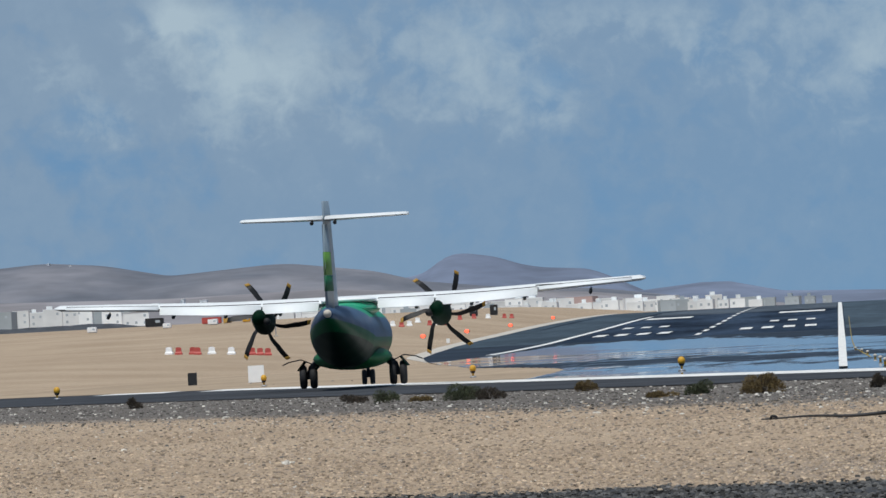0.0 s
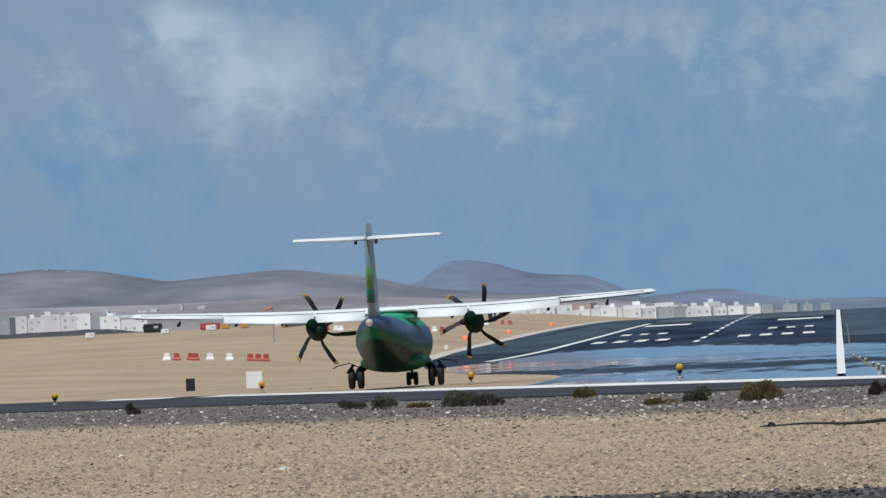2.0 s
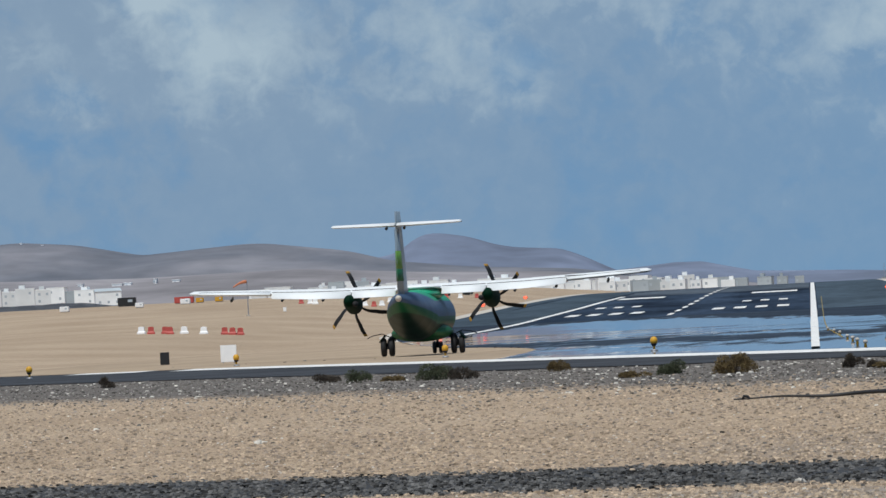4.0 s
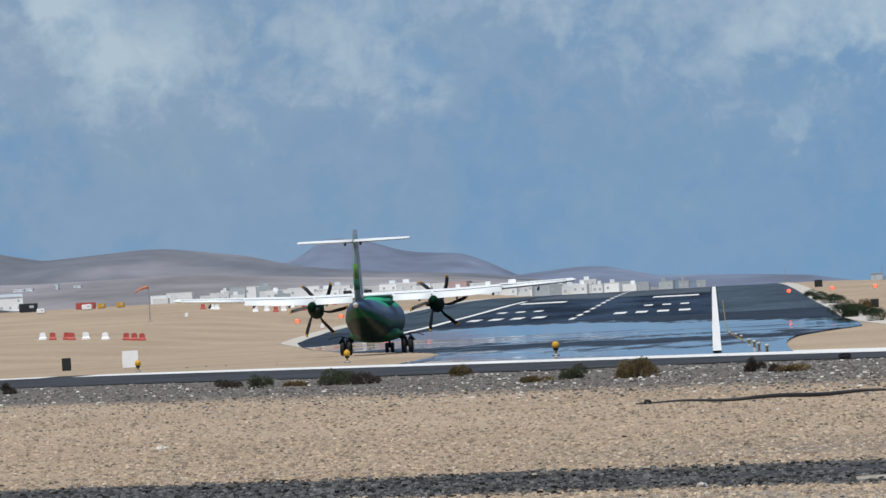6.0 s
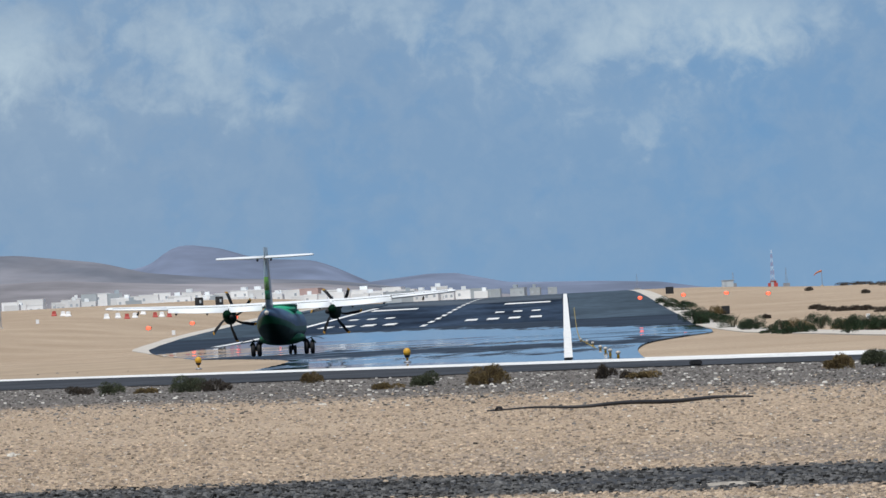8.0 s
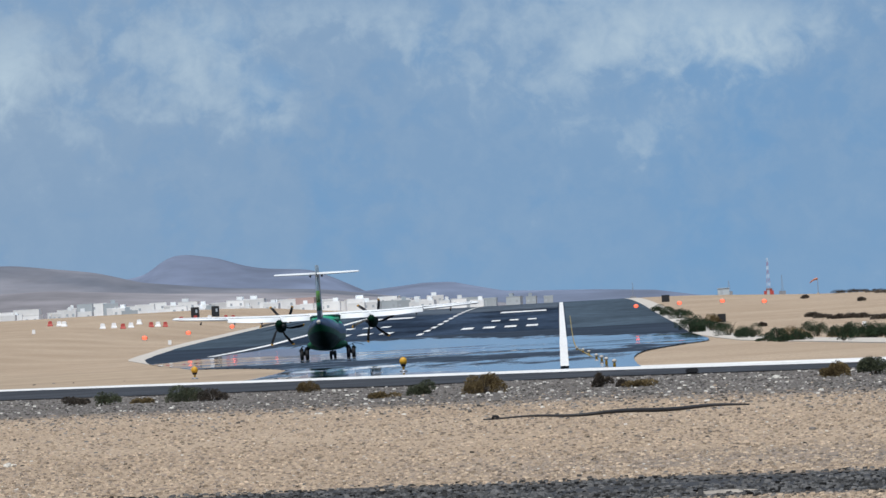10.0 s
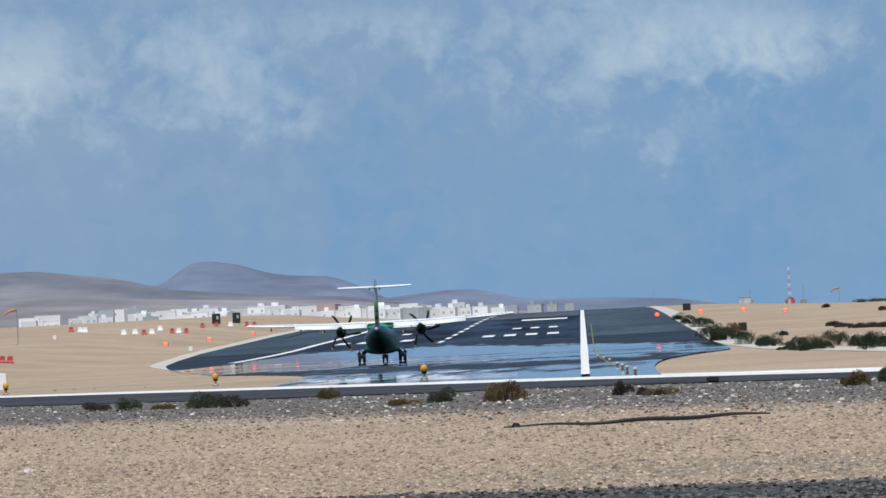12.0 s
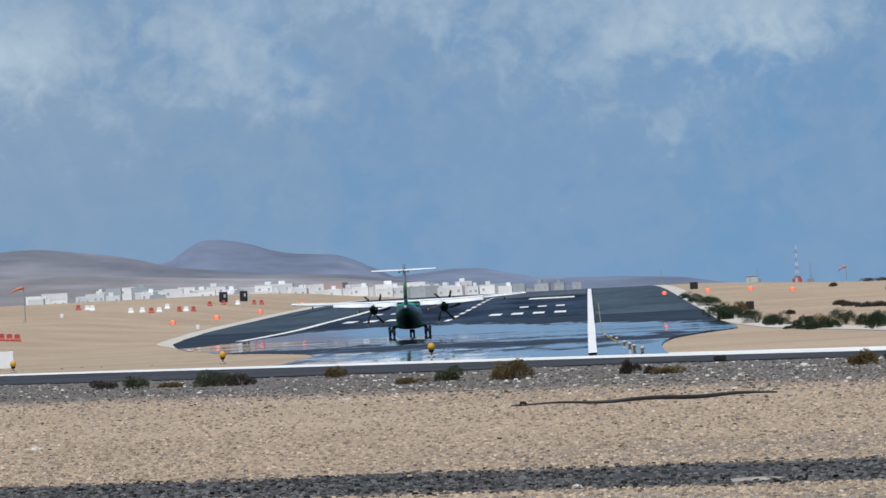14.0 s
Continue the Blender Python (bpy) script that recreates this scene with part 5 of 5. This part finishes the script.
for u in (-1086, -1052):
    container(u, 64, 13, 8, M["yellow"], "small yellow cabin at the plain's edge")
container(-1216, 63, 32, 15, M["signblack"], "dark parked truck body at the edge of the plain", "truck_body")
container(-648, 50, 14, 18, M["signblack"], "dark tall box near the barriers", "equipment_box")
container(-612, 50, 13, 18, M["signblack"], "dark tall box near the barriers", "equipment_box")


# ---- stones ----
def stone_shapes(count, seed):
    """A few worn, flattened stones to take from: two rings and a top."""
    rng = random.Random(seed)
    out = []
    for k in range(count):
        ring = lambda r, z: [(r * rng.uniform(0.75, 1.2) * math.cos(a), r * rng.uniform(0.75, 1.2) * math.sin(a), z + rng.uniform(-0.12, 0.12)) for a in np.linspace(0, 2 * math.pi, 6, endpoint=False)]
        out.append(np.array(ring(1.0, -0.15) + ring(0.72, 0.48)))
    return out


SHAPES = stone_shapes(12, 2)
STONE_FACES = [(i, (i + 1) % 6, 6 + (i + 1) % 6, 6 + i) for i in range(6)] + [(6, 7, 8, 9, 10, 11)]


def litter(name, label, mat, count, near, far, small, big, keep, seed):
    """Loose stones over a fan of the ground, as thick to the eye far off as near."""
    rng = np.random.default_rng(seed)
    n = int(count)
    d = 1 / rng.uniform(1 / far, 1 / near, n)
    x = rng.uniform(-1620, 700, n) * d / F
    ok = keep(x, d, rng)
    x, d = x[ok], d[ok]
    n = len(x)
    size = small * (big / small) ** (rng.random(n) ** 1.6) * (0.75 + 0.25 * d / near)
    turn, kind = rng.uniform(0, 6.28, n), rng.integers(len(SHAPES), size=n)
    base = np.stack(SHAPES)[kind] * size[:, None, None]
    c, sn = np.cos(turn)[:, None], np.sin(turn)[:, None]
    z = height(x, d)
    q = np.stack([base[..., 0] * c - base[..., 1] * sn + x[:, None], base[..., 0] * sn + base[..., 1] * c + d[:, None], base[..., 2] + (z + size * 0.2)[:, None]], -1)
    faces = [tuple(v + 12 * i for v in f) for i in range(n) for f in STONE_FACES]
    tagged(mesh(name, q.reshape(-1, 3).tolist(), faces, mat), label, "gravel", kind="stuff")


def verge_mix(x, d):
    return 1 / (1 + np.exp(-((d + 2.2 * x) - 152) / 8))


def on_verge(x, d, r):
    return (r.random(len(x)) < verge_mix(x, d)) & (d < np.vectorize(near_line)(x) - 1)


def on_sand(x, d, r):
    return (r.random(len(x)) > verge_mix(x, d)) & ~on_track(x, d, r)


def on_track(x, d, r):
    v = d + 0.75 * x + r.normal(0, 0.5, len(x))
    return (v > 65.6) & (v < 75)


litter("gravel_sand", "pale tan pebbles strewn over the sand", M["stone"], 52000, 58, 190, 0.009, 0.034, on_sand, 5)
litter("gravel_grey", "grey-brown pebbles strewn over the sand", M["stonegrey"], 24000, 58, 190, 0.008, 0.032, on_sand, 25)
litter("gravel_verge", "grey and white stones on the verge", M["stonedark"], 46000, 120, 300, 0.013, 0.05, on_verge, 6)
litter("gravel_track", "dark basalt chippings along the track", M["stoneblack"], 44000, 60, 95, 0.009, 0.040, on_track, 8)
litter("pale_chips", "white stone chips scattered on the verge", M["stonewhite"], 3600, 110, 300, 0.014, 0.06, on_verge, 12)
litter("dark_clods", "dark clods scattered on the sand", M["stoneblack"], 700, 60, 190, 0.010, 0.035, on_sand, 14)
litter("bright_chips", "small whitish chips scattered on the sand", M["stonewhite"], 1500, 58, 190, 0.007, 0.022, on_sand, 15)


def concrete_patch(x, y, w, d, seed):
    bm = bmesh.new()
    n = 28
    rim = [(1 + 0.35 * noise.noise((math.cos(a) * 1.6 + seed, math.sin(a) * 1.6, 0)) + 0.12 * noise.noise((math.cos(a) * 5 + seed, math.sin(a) * 5, 4))) for a in np.linspace(0, 2 * math.pi, n, endpoint=False)]
    loft(bm, [[(w * f * r * math.cos(2 * math.pi * k / n), d * f * r * math.sin(2 * math.pi * k / n), z) for k, r in enumerate(rim)] for f, z in ((1.0, -0.03), (0.97, 0.008), (0.8, 0.022), (0.4, 0.03))])
    ob = part("concrete_patch", bm, M["concrete"])
    ob.matrix_world = pose(x, y, ground_at(x, y))
    tagged(ob, "broken pale concrete patch lying beside the dark track", "concrete")


concrete_patch(1.5, 66.0, 0.30, 0.30, 2.0)


def rock(x, y, s, mat, label, seed):
    bm = bmesh.new()
    bmesh.ops.create_icosphere(bm, subdivisions=2, radius=1.0)
    for v in bm.verts:
        v.co *= 1 + 0.5 * noise.noise(v.co * 1.1 + Vector((seed, 3, 1))) + 0.2 * noise.noise(v.co * 3 + Vector((seed, 1, 9)))
        v.co = Vector((v.co.x * s * 1.2, v.co.y * s, v.co.z * s * 0.62))
    ob = part("stone", bm, mat)
    ob.matrix_world = pose(x, y, ground_at(x, y) + s * 0.3, 0, 0, seed * 40)
    tagged(ob, label, "stone", "larger stones on the gravel")


ROCKS = [(372, 178, 0.10, 1), (347, 175, 0.09, 0), (312, 181, 0.07, 0), (344, 187, 0.06, 1), (-995, 106, 0.07, 1), (-985, 106, 0.05, 1), (-40, 66.3, 0.05, 1), (390, 176, 0.06, 1), (360, 176, 0.05, 1),
         (-260, 116, 0.03, 0), (430, 98, 0.055, 0), (250, 101, 0.03, 0), (120, 101, 0.03, 0), (-820, 140, 0.04, 0), (-1100, 190, 0.08, 1), (-1180, 200, 0.07, 1), (-700, 190, 0.06, 1), (40, 170, 0.06, 1), (200, 165, 0.05, 1),
         (-940, 392, 0.09, 0), (-905, 398, 0.11, 0), (-870, 388, 0.08, 0), (-1010, 400, 0.07, 0), (-780, 372, 0.08, 0), (-1140, 405, 0.08, 0), (430, 120, 0.05, 0), (150, 140, 0.04, 0)]
for k, (u, d, s, c) in enumerate(ROCKS):
    rock(at(u, d), d, s, M["stonewhite"] if c else M["stonedark"], "whitish stone lying on the gravel" if c else "dark stone lying on the gravel", 1.7 * k)


# ---- what moves ----
def spin_rows(seen, y, x):
    """Six blades look alike every 60 degrees: the turns between the times follow the shutter's beat, about -27 degrees a tenth of a second."""
    rows, angle, last = [], None, None
    for t, a in seen:
        if angle is None:
            angle = a
            rows.append((t, angle))
        else:
            want = -270.0 * (t - last)
            step = a - rows[-1][1]
            step += 60 * round((want - step) / 60)
            n = max(1, math.ceil((t - last) / 0.1 - 1e-6))
            start = rows[-1][1]
            for k in range(1, n + 1):
                rows.append((last + (t - last) * k / n, start + step * k / n))
        last = t
    return [(t, pose(x, y, 3.12, 0, a + 18, 0)) for t, a in rows]


def motions():
    # seconds, place across and along the runway, heading
    PLANE = [(0.0, -22.25, 308, 0.4), (1.5, -22.62, 336, -0.5), (3.0, -22.82, 369, -1.1), (5.0, -22.75, 422, -1.6), (6.5, -22.52, 468, -1.8), (7.5, -22.12, 503, -1.8), (9.0, -21.3, 557, -1.0),
             (11.0, -20.38, 638, -0.1), (12.5, -20.3, 704, 0.1), (14.0, -20.75, 776, 0.1)]
    walk(plane, [(t, pose(x, y, ground_at(x, y) + 0.13 + 0.04 * max(0.0, 1 - t / 3), 0, 0, a)) for t, x, y, a in PLANE])
    LEFT_SPIN = [(0, 25), (0.5, -2), (1, 3), (1.5, 23), (2, 29), (2.5, -11), (3, 3), (5.5, 1), (6, 19), (6.5, 1), (7, 22), (7.5, 1), (10, 22), (10.5, 4), (11, 29), (11.5, 12), (12, 24), (12.5, 6), (13, 16), (13.5, 4), (14, 16)]
    RIGHT_SPIN = [(0, 13), (0.5, -18), (1, -11), (1.5, 8), (2, 5), (2.5, 13), (3, 12), (5.5, -8), (6, 11), (6.5, -12), (7, 11), (7.5, -18), (10, 8), (10.5, -3), (11, 12), (11.5, -1), (12, 14), (12.5, -3), (13, 7), (13.5, -7), (14, 14)]
    walk(props[0], spin_rows(LEFT_SPIN, 3.25, -4.05))
    walk(props[1], spin_rows(RIGHT_SPIN, 3.25, 4.05))


motions()
